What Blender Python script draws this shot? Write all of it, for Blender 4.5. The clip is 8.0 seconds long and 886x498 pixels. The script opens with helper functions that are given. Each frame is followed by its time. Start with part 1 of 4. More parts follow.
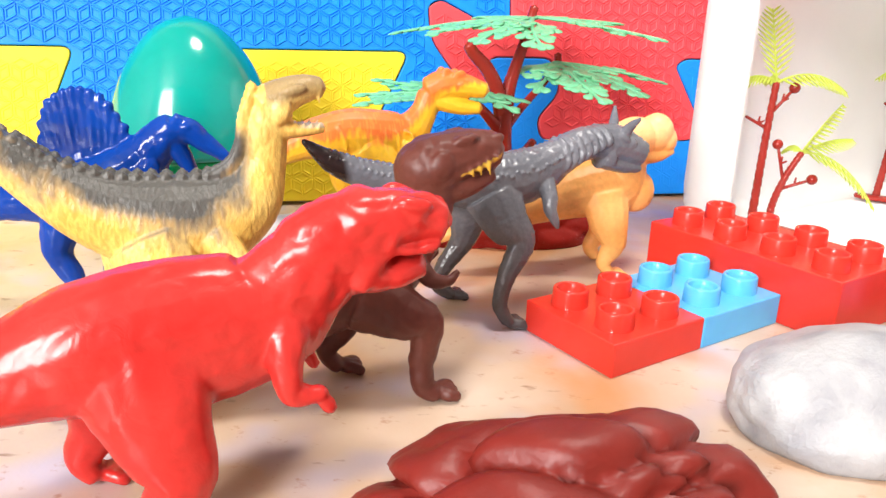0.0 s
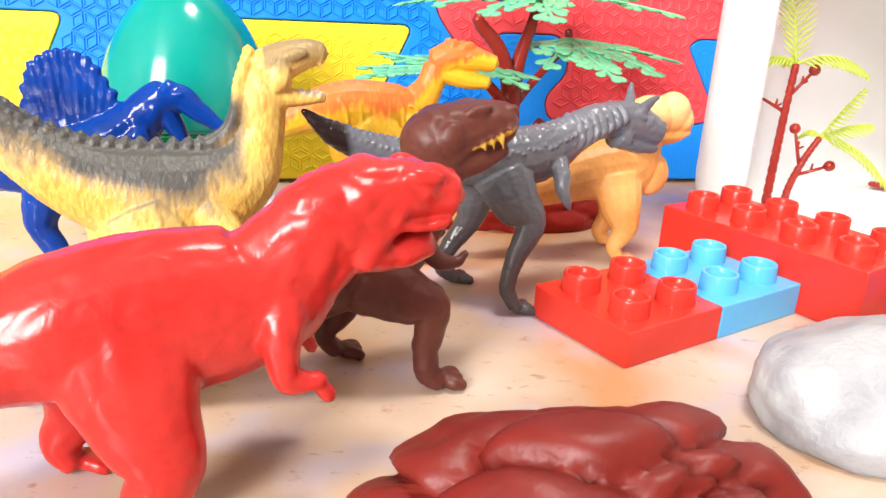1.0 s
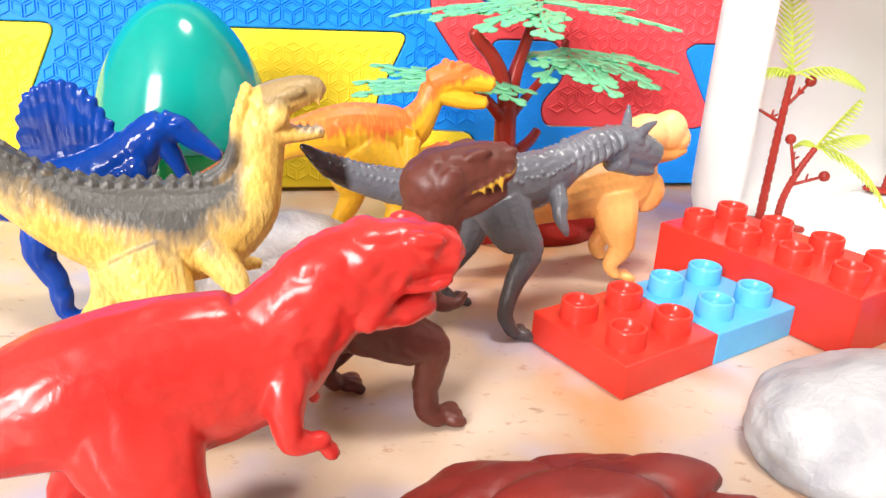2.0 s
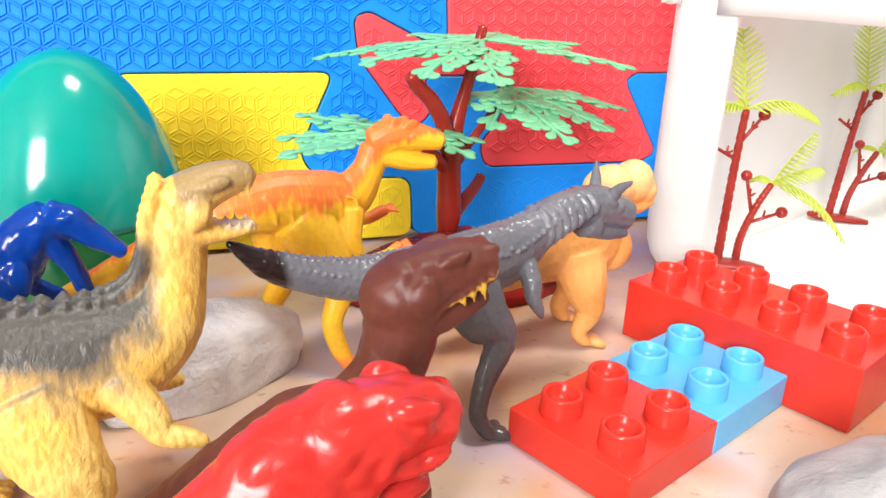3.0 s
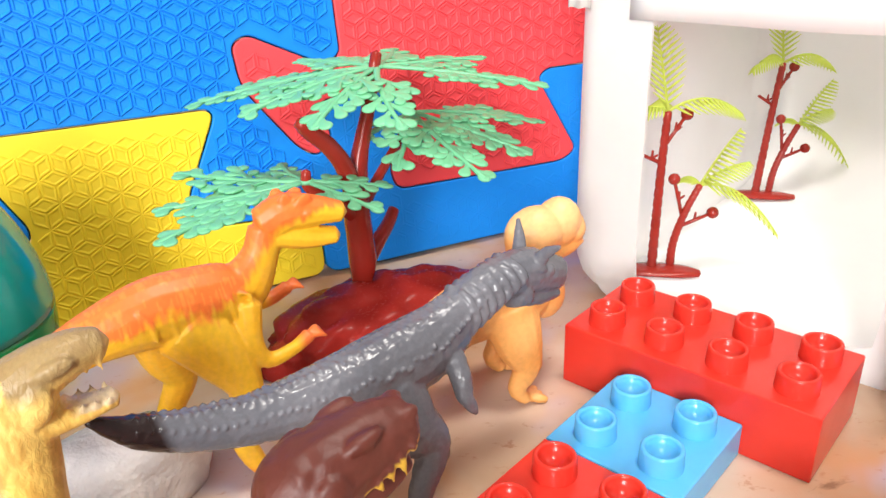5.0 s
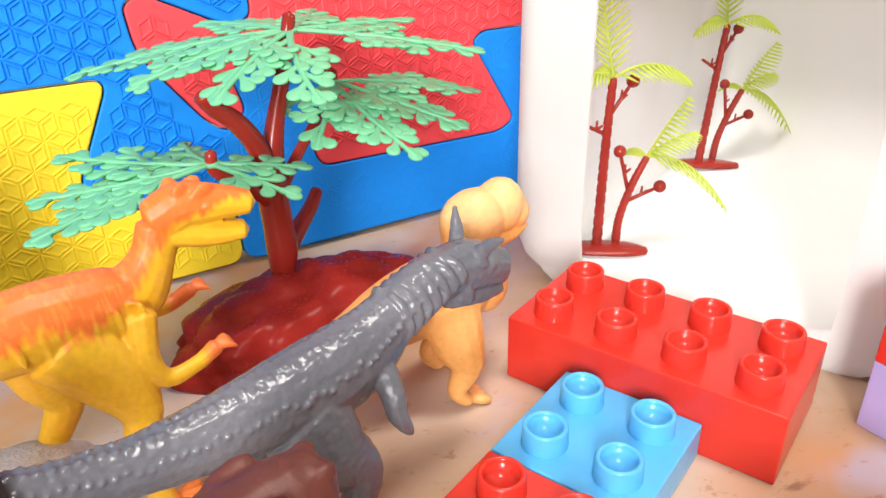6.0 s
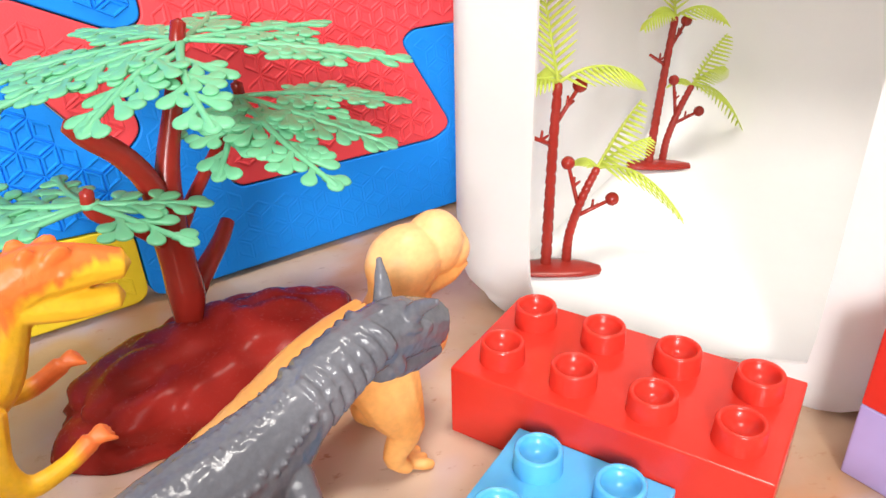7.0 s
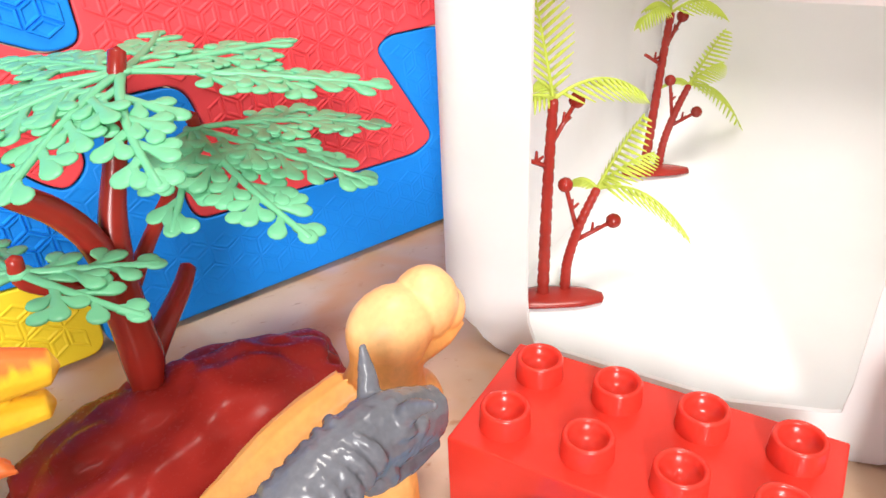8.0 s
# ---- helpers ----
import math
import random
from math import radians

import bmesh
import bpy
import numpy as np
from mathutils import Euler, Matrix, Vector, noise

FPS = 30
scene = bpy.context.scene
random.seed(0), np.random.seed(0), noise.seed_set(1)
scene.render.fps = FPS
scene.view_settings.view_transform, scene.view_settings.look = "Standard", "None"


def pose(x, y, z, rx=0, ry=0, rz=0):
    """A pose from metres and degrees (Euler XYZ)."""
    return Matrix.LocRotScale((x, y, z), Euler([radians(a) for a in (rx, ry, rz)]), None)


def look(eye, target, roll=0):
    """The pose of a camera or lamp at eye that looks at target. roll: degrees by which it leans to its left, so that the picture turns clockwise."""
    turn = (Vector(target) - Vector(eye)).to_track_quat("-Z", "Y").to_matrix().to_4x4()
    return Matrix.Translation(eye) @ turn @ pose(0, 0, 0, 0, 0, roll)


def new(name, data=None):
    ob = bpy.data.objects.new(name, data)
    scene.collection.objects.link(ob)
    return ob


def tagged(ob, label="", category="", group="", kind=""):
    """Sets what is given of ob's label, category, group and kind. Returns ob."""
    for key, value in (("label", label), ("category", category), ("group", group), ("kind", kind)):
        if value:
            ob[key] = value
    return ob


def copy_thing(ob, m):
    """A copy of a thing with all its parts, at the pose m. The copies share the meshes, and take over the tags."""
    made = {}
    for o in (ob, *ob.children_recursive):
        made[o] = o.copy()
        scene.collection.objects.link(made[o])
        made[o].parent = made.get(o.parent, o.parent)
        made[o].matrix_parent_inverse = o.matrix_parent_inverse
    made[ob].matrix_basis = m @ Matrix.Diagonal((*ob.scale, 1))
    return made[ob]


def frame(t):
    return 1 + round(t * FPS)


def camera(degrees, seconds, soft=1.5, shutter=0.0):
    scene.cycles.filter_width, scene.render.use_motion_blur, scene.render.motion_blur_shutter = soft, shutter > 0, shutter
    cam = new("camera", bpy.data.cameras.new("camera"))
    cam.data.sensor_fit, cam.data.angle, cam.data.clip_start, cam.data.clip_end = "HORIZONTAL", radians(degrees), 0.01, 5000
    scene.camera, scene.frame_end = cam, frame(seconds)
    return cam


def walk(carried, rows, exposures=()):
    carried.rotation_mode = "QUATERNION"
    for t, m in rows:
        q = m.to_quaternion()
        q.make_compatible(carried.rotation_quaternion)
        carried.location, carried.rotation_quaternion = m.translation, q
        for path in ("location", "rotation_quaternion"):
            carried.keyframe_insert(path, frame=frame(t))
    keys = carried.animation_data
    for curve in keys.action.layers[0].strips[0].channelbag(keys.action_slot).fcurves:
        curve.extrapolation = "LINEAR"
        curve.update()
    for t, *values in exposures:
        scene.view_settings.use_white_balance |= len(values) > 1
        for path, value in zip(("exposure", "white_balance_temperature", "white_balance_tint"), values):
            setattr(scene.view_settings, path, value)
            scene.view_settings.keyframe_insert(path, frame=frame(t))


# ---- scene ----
cam = camera(61.8, 8.0)
PATH = [
    (0, (0.019, 0.015, 0.092), (-0.063, 1.911, -0.541), 1.6),
    (0.5, (0.018, 0.017, 0.088), (-0.056, 1.907, -0.561), 2.0),
    (1, (0.016, 0.025, 0.087), (-0.053, 1.908, -0.583), 2.8),
    (1.2, (0.014, 0.026, 0.091), (-0.048, 1.896, -0.615), 3.2),
    (2.3, (0.014, 0.033, 0.101), (-0.015, 1.895, -0.628), 2.1),
    (2.5, (0.014, 0.039, 0.099), (0.033, 1.909, -0.61), 1.7),
    (3, (0.003, 0.064, 0.109), (0.179, 1.928, -0.593), 2.0),
    (3.5, (0.004, 0.068, 0.114), (0.216, 1.892, -0.679), 0.8),
    (4, (0.005, 0.077, 0.117), (0.256, 1.886, -0.698), 0.8),
    (4.5, (0.009, 0.091, 0.129), (0.309, 1.899, -0.672), -0.9),
    (4.7, (0.01, 0.093, 0.13), (0.328, 1.899, -0.668), -1.7),
    (5.8, (0.018, 0.116, 0.129), (0.491, 1.819, -0.806), -1.5),
    (6, (0.019, 0.12, 0.126), (0.524, 1.824, -0.791), -1.4),
    (6.5, (0.026, 0.135, 0.126), (0.603, 1.799, -0.821), -1.6),
    (7, (0.032, 0.147, 0.125), (0.666, 1.787, -0.829), -1.5),
    (7.5, (0.031, 0.157, 0.126), (0.674, 1.781, -0.848), -1.9),
    (8, (0.04, 0.172, 0.128), (0.714, 1.767, -0.873), -2.5),
]
walk(cam, [(t, look(eye, target, roll)) for t, eye, target, roll in PATH],
     [(0, -0.02), (1.5, 0.0), (2.5, -0.06), (4.5, -0.25), (7, -0.27), (8, -0.2)])

# ---- light: a bright room with a window behind and to one side, and a ceiling lamp ----
world = bpy.data.worlds.new("world")
scene.world = world
world.use_nodes = True
sky = world.node_tree.nodes.new("ShaderNodeTexSky")
sky.sky_type, sky.sun_disc = "NISHITA", False
sky.sun_elevation, sky.sun_rotation = radians(40), radians(215)
world.node_tree.links.new(sky.outputs["Color"], world.node_tree.nodes["Background"].inputs["Color"])
world.node_tree.nodes["Background"].inputs["Strength"].default_value = 0.1


def area_lamp(name, eye, target, sx, sy, watts, colour):
    data = bpy.data.lights.new(name, "AREA")
    data.shape, data.size, data.size_y, data.energy, data.color = "RECTANGLE", sx, sy, watts, colour
    ob = new(name, data)
    ob.matrix_world = look(eye, target)
    return ob


WINDOW_W, LAMP_W = 96.0, 19.0
area_lamp("window_light", (-0.80, -1.585, 0.94), (-0.80, 0.0, 0.94), 0.60, 1.06, WINDOW_W, (1.0, 0.98, 0.96))
area_lamp("ceiling_light", (0.26, 0.18, 1.555), (0.26, 0.18, 0.0), 0.3, 0.3, LAMP_W, (1.0, 0.95, 0.88))


# ---- materials ----
def material(name, rough=0.4, metal=0.0):
    m = bpy.data.materials.new(name)
    m.use_nodes = True
    b = m.node_tree.nodes["Principled BSDF"]
    b.inputs["Roughness"].default_value, b.inputs["Metallic"].default_value = rough, metal
    return m, m.node_tree, b


def node(nt, kind, **values):
    n = nt.nodes.new(kind)
    for key, value in values.items():
        n.inputs[key.replace("_", " ")].default_value = value
    return n


def ramp(nt, source, stops):
    r = nt.nodes.new("ShaderNodeValToRGB")
    while len(r.color_ramp.elements) < len(stops):
        r.color_ramp.elements.new(0.5)
    for e, (at, colour) in zip(r.color_ramp.elements, stops):
        e.position, e.color = at, (*colour, 1)
    nt.links.new(source, r.inputs["Fac"])
    return r.outputs["Color"]


def mixed(nt, factor, a, b, kind="MIX"):
    m = nt.nodes.new("ShaderNodeMix")
    m.data_type, m.blend_type = "RGBA", kind
    for socket, value in ((m.inputs["Factor"], factor), (m.inputs["A"], a), (m.inputs["B"], b)):
        if isinstance(value, bpy.types.NodeSocket):
            nt.links.new(value, socket)
        else:
            socket.default_value = value if isinstance(value, float) else (*value, 1)
    return m.outputs["Result"]


def bump(nt, b, source, strength, distance):
    n = node(nt, "ShaderNodeBump", Strength=strength, Distance=distance)
    nt.links.new(source, n.inputs["Height"])
    nt.links.new(n.outputs["Normal"], b.inputs["Normal"])


def plastic(name, colour, rough=0.25, vary=0.12, grain=900.0, relief=0.06, subsurface=0.0, shine=0.35):
    """Moulded plastic: faint mottling, fine handling scratches in the gloss."""
    m, nt, b = material(name, rough)
    where = nt.nodes.new("ShaderNodeTexCoord").outputs["Object"]
    big, fine = node(nt, "ShaderNodeTexNoise", Scale=70.0, Detail=3.0), node(nt, "ShaderNodeTexNoise", Scale=grain, Detail=4.0)
    for n in (big, fine):
        nt.links.new(where, n.inputs["Vector"])
    dark = tuple(c * (1 - vary) for c in colour)
    light = tuple(min(1.0, c * (1 + vary) + 0.004) for c in colour)
    nt.links.new(ramp(nt, big.outputs["Fac"], ((0.3, dark), (0.7, light))), b.inputs["Base Color"])
    gloss = node(nt, "ShaderNodeMapRange", To_Min=rough * 0.9, To_Max=rough * 1.15)
    nt.links.new(fine.outputs["Fac"], gloss.inputs["Value"])
    nt.links.new(gloss.outputs["Result"], b.inputs["Roughness"])
    bump(nt, b, fine.outputs["Fac"], relief, 0.0004)
    b.inputs["Specular IOR Level"].default_value = shine
    if subsurface:
        b.inputs["Subsurface Weight"].default_value = subsurface
        b.inputs["Subsurface Radius"].default_value = (0.004, 0.002, 0.001)
        b.inputs["Subsurface Scale"].default_value = 0.3
    return m


def painted(name, rough=0.35, scale=420.0, relief=0.5, depth=0.0005, cells=False, shine=0.4, grain=(1.0, 1.0, 1.0)):
    """A moulded figure: its paint comes from the mesh, its skin is scales or wrinkles."""
    m, nt, b = material(name, rough)
    paint = nt.nodes.new("ShaderNodeAttribute")
    paint.attribute_name = "paint"
    where = nt.nodes.new("ShaderNodeTexCoord").outputs["Object"]
    noise_fine = node(nt, "ShaderNodeTexNoise", Scale=scale * 2.2, Detail=4.0)
    skin = node(nt, "ShaderNodeTexVoronoi", Scale=scale) if cells else node(nt, "ShaderNodeTexNoise", Scale=scale, Detail=3.0, Distortion=1.2)
    along = node(nt, "ShaderNodeMapping", Scale=grain)
    nt.links.new(where, along.inputs["Vector"])
    for n in (noise_fine, skin):
        nt.links.new(along.outputs["Vector"], n.inputs["Vector"])
    height = skin.outputs["Distance"] if cells else skin.outputs["Fac"]
    tone = ramp(nt, noise_fine.outputs["Fac"], ((0.3, (0.86, 0.86, 0.86)), (0.7, (1.0, 1.0, 1.0))))
    nt.links.new(mixed(nt, 1.0, paint.outputs["Color"], tone, "MULTIPLY"), b.inputs["Base Color"])
    bump(nt, b, height, relief, depth)
    b.inputs["Specular IOR Level"].default_value = shine
    return m


def floor_material():
    """Cream floor sheet with brown flecks, cloudy warm stains, painted-in lilac and orange reflections and a satin
    sheen.
    """
    m, nt, b = material("floor_sheet", 0.3)
    where = nt.nodes.new("ShaderNodeTexCoord").outputs["Object"]
    turned = node(nt, "ShaderNodeMapping", Rotation=(0, 0, 0.5), Scale=(1.0, 1.5, 1.0))
    nt.links.new(where, turned.inputs["Vector"])
    cloud, fleck, grain = node(nt, "ShaderNodeTexNoise", Scale=16.0, Detail=5.0), node(nt, "ShaderNodeTexNoise", Scale=150.0, Detail=6.0, Roughness=0.65), node(nt, "ShaderNodeTexNoise", Scale=900.0, Detail=3.0)
    lilac_sheen = node(nt, "ShaderNodeTexNoise", Scale=26.0, Detail=2.0)
    nt.links.new(where, cloud.inputs["Vector"])
    nt.links.new(where, lilac_sheen.inputs["Vector"])
    nt.links.new(turned.outputs["Vector"], fleck.inputs["Vector"])
    nt.links.new(where, grain.inputs["Vector"])
    base = ramp(nt, cloud.outputs["Fac"], ((0.3, (0.44, 0.29, 0.18)), (0.5, (0.57, 0.42, 0.31)), (0.72, (0.66, 0.54, 0.45))))
    # lilac patches: bluish reflections of the toys put into the floor colour
    base = mixed(nt, ramp(nt, lilac_sheen.outputs["Fac"], ((0.52, (0, 0, 0)), (0.66, (0.8, 0.8, 0.8)))), base, (0.47, 0.42, 0.53))
    base = mixed(nt, ramp(nt, fleck.outputs["Fac"], ((0.60, (0, 0, 0)), (0.69, (0.7, 0.7, 0.7)))), base, (0.34, 0.15, 0.07))
    warm = node(nt, "ShaderNodeTexNoise", Scale=21.0, Detail=3.0, Distortion=0.6)
    scratch = node(nt, "ShaderNodeTexNoise", Scale=42.0, Detail=7.0, Roughness=0.6, Distortion=0.3)
    shifted = node(nt, "ShaderNodeMapping", Location=(0.37, 0.11, 0.5))
    long_way = node(nt, "ShaderNodeMapping", Rotation=(0, 0, 0.95), Scale=(1.0, 3.6, 1.0))
    nt.links.new(where, shifted.inputs["Vector"])
    nt.links.new(where, long_way.inputs["Vector"])
    nt.links.new(shifted.outputs["Vector"], warm.inputs["Vector"])
    nt.links.new(long_way.outputs["Vector"], scratch.inputs["Vector"])
    # orange-brown patches: stains, plus warm reflected glow put into the colour
    base = mixed(nt, ramp(nt, warm.outputs["Fac"], ((0.50, (0, 0, 0)), (0.66, (0.8, 0.8, 0.8)))), base, (0.56, 0.27, 0.11))
    base = mixed(nt, ramp(nt, scratch.outputs["Fac"], ((0.655, (0, 0, 0)), (0.71, (0.75, 0.75, 0.75)))), base, (0.20, 0.09, 0.04))
    nt.links.new(base, b.inputs["Base Color"])
    bump(nt, b, grain.outputs["Fac"], 0.08, 0.0005)
    return m


def foam(name, colour):
    """EVA foam: matt, with a fine pored skin."""
    m, nt, b = material(name, 0.5)
    b.inputs["Specular IOR Level"].default_value = 0.22
    where = nt.nodes.new("ShaderNodeTexCoord").outputs["Object"]
    pores, cloud = node(nt, "ShaderNodeTexNoise", Scale=1600.0, Detail=3.0), node(nt, "ShaderNodeTexNoise", Scale=30.0, Detail=3.0)
    for n in (pores, cloud):
        nt.links.new(where, n.inputs["Vector"])
    nt.links.new(ramp(nt, cloud.outputs["Fac"], ((0.3, tuple(c * 0.9 for c in colour)), (0.7, colour))), b.inputs["Base Color"])
    bump(nt, b, pores.outputs["Fac"], 0.25, 0.0003)
    return m


def milky(name, colour, through_light, rough=0.35):
    """Thin milky plastic or paper, which lets some light through."""
    m, nt, b = material(name, rough)
    where = nt.nodes.new("ShaderNodeTexCoord").outputs["Object"]
    cloud = node(nt, "ShaderNodeTexNoise", Scale=25.0, Detail=4.0)
    nt.links.new(where, cloud.inputs["Vector"])
    tint = ramp(nt, cloud.outputs["Fac"], ((0.3, tuple(c * 0.95 for c in colour)), (0.7, colour)))
    nt.links.new(tint, b.inputs["Base Color"])
    bump(nt, b, cloud.outputs["Fac"], 0.15, 0.002)
    thin = nt.nodes.new("ShaderNodeBsdfTranslucent")
    nt.links.new(tint, thin.inputs["Color"])
    mix = node(nt, "ShaderNodeMixShader", Fac=through_light)
    nt.links.new(b.outputs["BSDF"], mix.inputs[1])
    nt.links.new(thin.outputs["BSDF"], mix.inputs[2])
    nt.links.new(mix.outputs["Shader"], nt.nodes["Material Output"].inputs["Surface"])
    return m


def pebble(name, tone=1.0, pitted=0.55):
    """White quartz pebble: pale grey veins, small pits, satin polish."""
    m, nt, b = material(name, 0.45)
    where = nt.nodes.new("ShaderNodeTexCoord").outputs["Object"]
    vein, pits = node(nt, "ShaderNodeTexNoise", Scale=60.0, Detail=8.0, Distortion=0.8), node(nt, "ShaderNodeTexNoise", Scale=650.0, Detail=6.0)
    for n in (vein, pits):
        nt.links.new(where, n.inputs["Vector"])
    nt.links.new(ramp(nt, vein.outputs["Fac"], tuple((at, tuple(c * tone for c in col)) for at, col in ((0.3, (0.33, 0.33, 0.36)), (0.5, (0.46, 0.46, 0.48)), (0.7, (0.57, 0.57, 0.58))))), b.inputs["Base Color"])
    bump(nt, b, pits.outputs["Fac"], pitted, 0.0008)
    return m


FLOOR = floor_material()
WALL = milky("room_paint", (0.30, 0.285, 0.27), 0.0, 0.7)
FOAM_BLUE, FOAM_YELLOW, FOAM_RED = foam("blue_foam", (0.008, 0.25, 0.84)), foam("yellow_foam", (0.92, 0.68, 0.035)), foam("red_foam", (0.82, 0.075, 0.09))
BRICK_RED = plastic("red_brick_plastic", (0.66, 0.036, 0.022), 0.22, 0.05, relief=0.0, subsurface=0.25)
BRICK_BLUE = plastic("blue_brick_plastic", (0.10, 0.44, 0.80), 0.24, 0.05, relief=0.0, subsurface=0.25)
BRICK_LILAC = plastic("lilac_brick_plastic", (0.42, 0.36, 0.68), 0.3, 0.05)
BARK = plastic("red_brown_plastic", (0.30, 0.022, 0.014), 0.24, 0.15, relief=0.02)
CLAY = plastic("matt_red_brown_plastic", (0.175, 0.014, 0.009), 0.42, 0.15, relief=0.2)
LEAF = milky("green_leaf_plastic", (0.24, 0.70, 0.40), 0.3, 0.32)
ROCK = plastic("glossy_rock_plastic", (0.29, 0.020, 0.015), 0.26, 0.18, relief=0.02, shine=0.1)
FROND = milky("lime_frond_plastic", (0.76, 0.86, 0.17), 0.5, 0.3)
TUB = milky("milky_plastic", (0.975, 0.97, 0.965), 0.42, 0.35)
PAPER = milky("white_paper", (0.975, 0.975, 0.97), 0.1, 0.8)
EGG_TOP = plastic("teal_egg_plastic", (0.0, 0.31, 0.265), 0.14, 0.05, relief=0.02, shine=0.55)
EGG_LOW = plastic("green_egg_plastic", (0.0, 0.27, 0.07), 0.14, 0.05, relief=0.02, shine=0.55)
STONE, CHALK = pebble("grey_white_quartz", 0.84), pebble("chalky_quartz", 1.62, 0.95)


# ---- builders ----
def mesh_object(name, bm, mat, parent=None, smooth=False):
    bmesh.ops.recalc_face_normals(bm, faces=bm.faces)
    data = bpy.data.meshes.new(name)
    bm.to_mesh(data)
    bm.free()
    data.materials.append(mat)
    if smooth:
        data.shade_smooth()
    ob = new(name, data)
    ob.parent = parent
    return ob


def part(name, bm, mat, parent, label="", smooth=False):
    return tagged(mesh_object(name, bm, mat, parent, smooth), label)


def thing(name, m, label, category, group="", kind=""):
    ob = new(name)
    ob.empty_display_size = 0.01
    ob.matrix_world = m
    return tagged(ob, label, category, group, kind)


def box(bm, lo, hi, bevel=0.0):
    vs = bmesh.ops.create_cube(bm, size=1.0)["verts"]
    for v in vs:
        v.co = Vector([lo[k] + (v.co[k] + 0.5) * (hi[k] - lo[k]) for k in range(3)])
    if bevel:
        edges = {e for v in vs for e in v.link_edges}
        bmesh.ops.bevel(bm, geom=list(edges), offset=bevel, segments=2, profile=0.5, affect="EDGES")


def spline(points, steps):
    """Catmull-Rom through the points; each point is any tuple of numbers."""
    p = [np.array(q, float) for q in points]
    p = [2 * p[0] - p[1], *p, 2 * p[-1] - p[-2]]
    out = []
    for k in range(1, len(p) - 2):
        a, b, c, d = p[k - 1:k + 3]
        for i in range(steps):
            t = i / steps
            out.append(0.5 * (2 * b + (c - a) * t + (2 * a - 5 * b + 4 * c - d) * t * t + (3 * b - a - 3 * c + d) * t ** 3))
    out.append(p[-2])
    return out


def tube(bm, points, steps=5, sides=14, up=(0, 1, 0)):
    """A tapering limb through points (x, y, z, r) or (x, y, z, r across, r along the bend), closed at both ends."""
    pts = spline([(*q, q[3]) if len(q) == 4 else q for q in points], steps)
    rings = []
    for k, q in enumerate(pts):
        a, b = pts[max(k - 1, 0)], pts[min(k + 1, len(pts) - 1)]
        t = Vector(b[:3] - a[:3]).normalized()
        side = Vector(up) - t * t.dot(Vector(up))
        side = side.normalized() if side.length > 0.05 else t.orthogonal().normalized()
        n = t.cross(side)
        ra, rb = max(q[3], 1e-5), max(q[4], 1e-5)
        rings.append([bm.verts.new(Vector(q[:3]) + side * (ra * math.cos(w)) + n * (rb * math.sin(w))) for w in np.linspace(0, 2 * math.pi, sides, endpoint=False)])
    for r0, r1 in zip(rings, rings[1:]):
        for i in range(sides):
            bm.faces.new((r0[i], r0[(i + 1) % sides], r1[(i + 1) % sides], r1[i]))
    for ring, q, s in ((rings[0], pts[0], pts[1]), (rings[-1], pts[-1], pts[-2])):
        out = Vector(q[:3] - s[:3]).normalized() * (0.6 * min(q[3], q[4]))
        tip = bm.verts.new(Vector(q[:3]) + out)
        for i in range(sides):
            bm.faces.new((ring[i], ring[(i + 1) % sides], tip))


def blob(bm, centre, radii, turn=(0, 0, 0), detail=2):
    m = Matrix.LocRotScale(centre, Euler([radians(a) for a in turn]), radii)
    bmesh.ops.create_icosphere(bm, subdivisions=detail, radius=1.0, matrix=m)


def fillet(poly, r, steps=5):
    """The polygon with its corners rounded off."""
    out = []
    for k, c in enumerate(poly):
        a, b, c = Vector(poly[k - 1]), Vector(poly[(k + 1) % len(poly)]), Vector(c)
        d = min(r, (a - c).length * 0.45, (b - c).length * 0.45)
        p, q = c + (a - c).normalized() * d, c + (b - c).normalized() * d
        for i in range(steps + 1):
            t = i / steps
            out.append(tuple((1 - t) ** 2 * p + 2 * t * (1 - t) * c + t * t * q))
    return out


def evaluated_mesh(ob):
    """The mesh of ob with its modifiers; ob itself goes."""
    data = bpy.data.meshes.new_from_object(ob.evaluated_get(bpy.context.evaluated_depsgraph_get()))
    bpy.data.objects.remove(ob)
    return data


def inside(poly, x, y):
    hit = False
    for (ax, ay), (bx, by) in zip(poly, [*poly[1:], poly[0]]):
        if (ay > y) != (by > y) and x < (bx - ax) * (y - ay) / (by - ay) + ax:
            hit = not hit
    return hit


MM = 0.001

# ---- the floor, and an added room around it ----
bm = bmesh.new()
box(bm, (-1.6, -1.6, -0.02), (1.2, 0.8, 0.0))
floor = mesh_object("floor", bm, FLOOR)
tagged(floor, "cream floor sheet with brown flecks, warm stains and painted lilac and orange reflections", "floor", kind="structure")


# walls and ceiling stay out of view; added for reflections and bounced light
def room_wall(name, boxes, label="plain unseen room wall added to bounce light"):
    b = bmesh.new()
    for lo, hi in boxes:
        box(b, lo, hi)
    tagged(mesh_object(name, b, WALL), label, "wall", kind="structure")


room_wall("wall_north", [((-1.6, 0.8, 0), (1.2, 0.88, 1.6))])
room_wall("wall_south", [((-1.6, -1.7, 0), (1.2, -1.6, 0.38)), ((-1.6, -1.7, 1.50), (1.2, -1.6, 1.6)), ((-1.6, -1.7, 0.38), (-1.13, -1.6, 1.50)), ((-0.47, -1.7, 0.38), (1.2, -1.6, 1.50))], "unseen room wall with a window opening, added to bounce light")
room_wall("wall_east", [((1.2, -1.7, 0), (1.28, 0.88, 1.6))])
room_wall("wall_west", [((-1.68, -1.7, 0), (-1.6, 0.88, 1.6))])
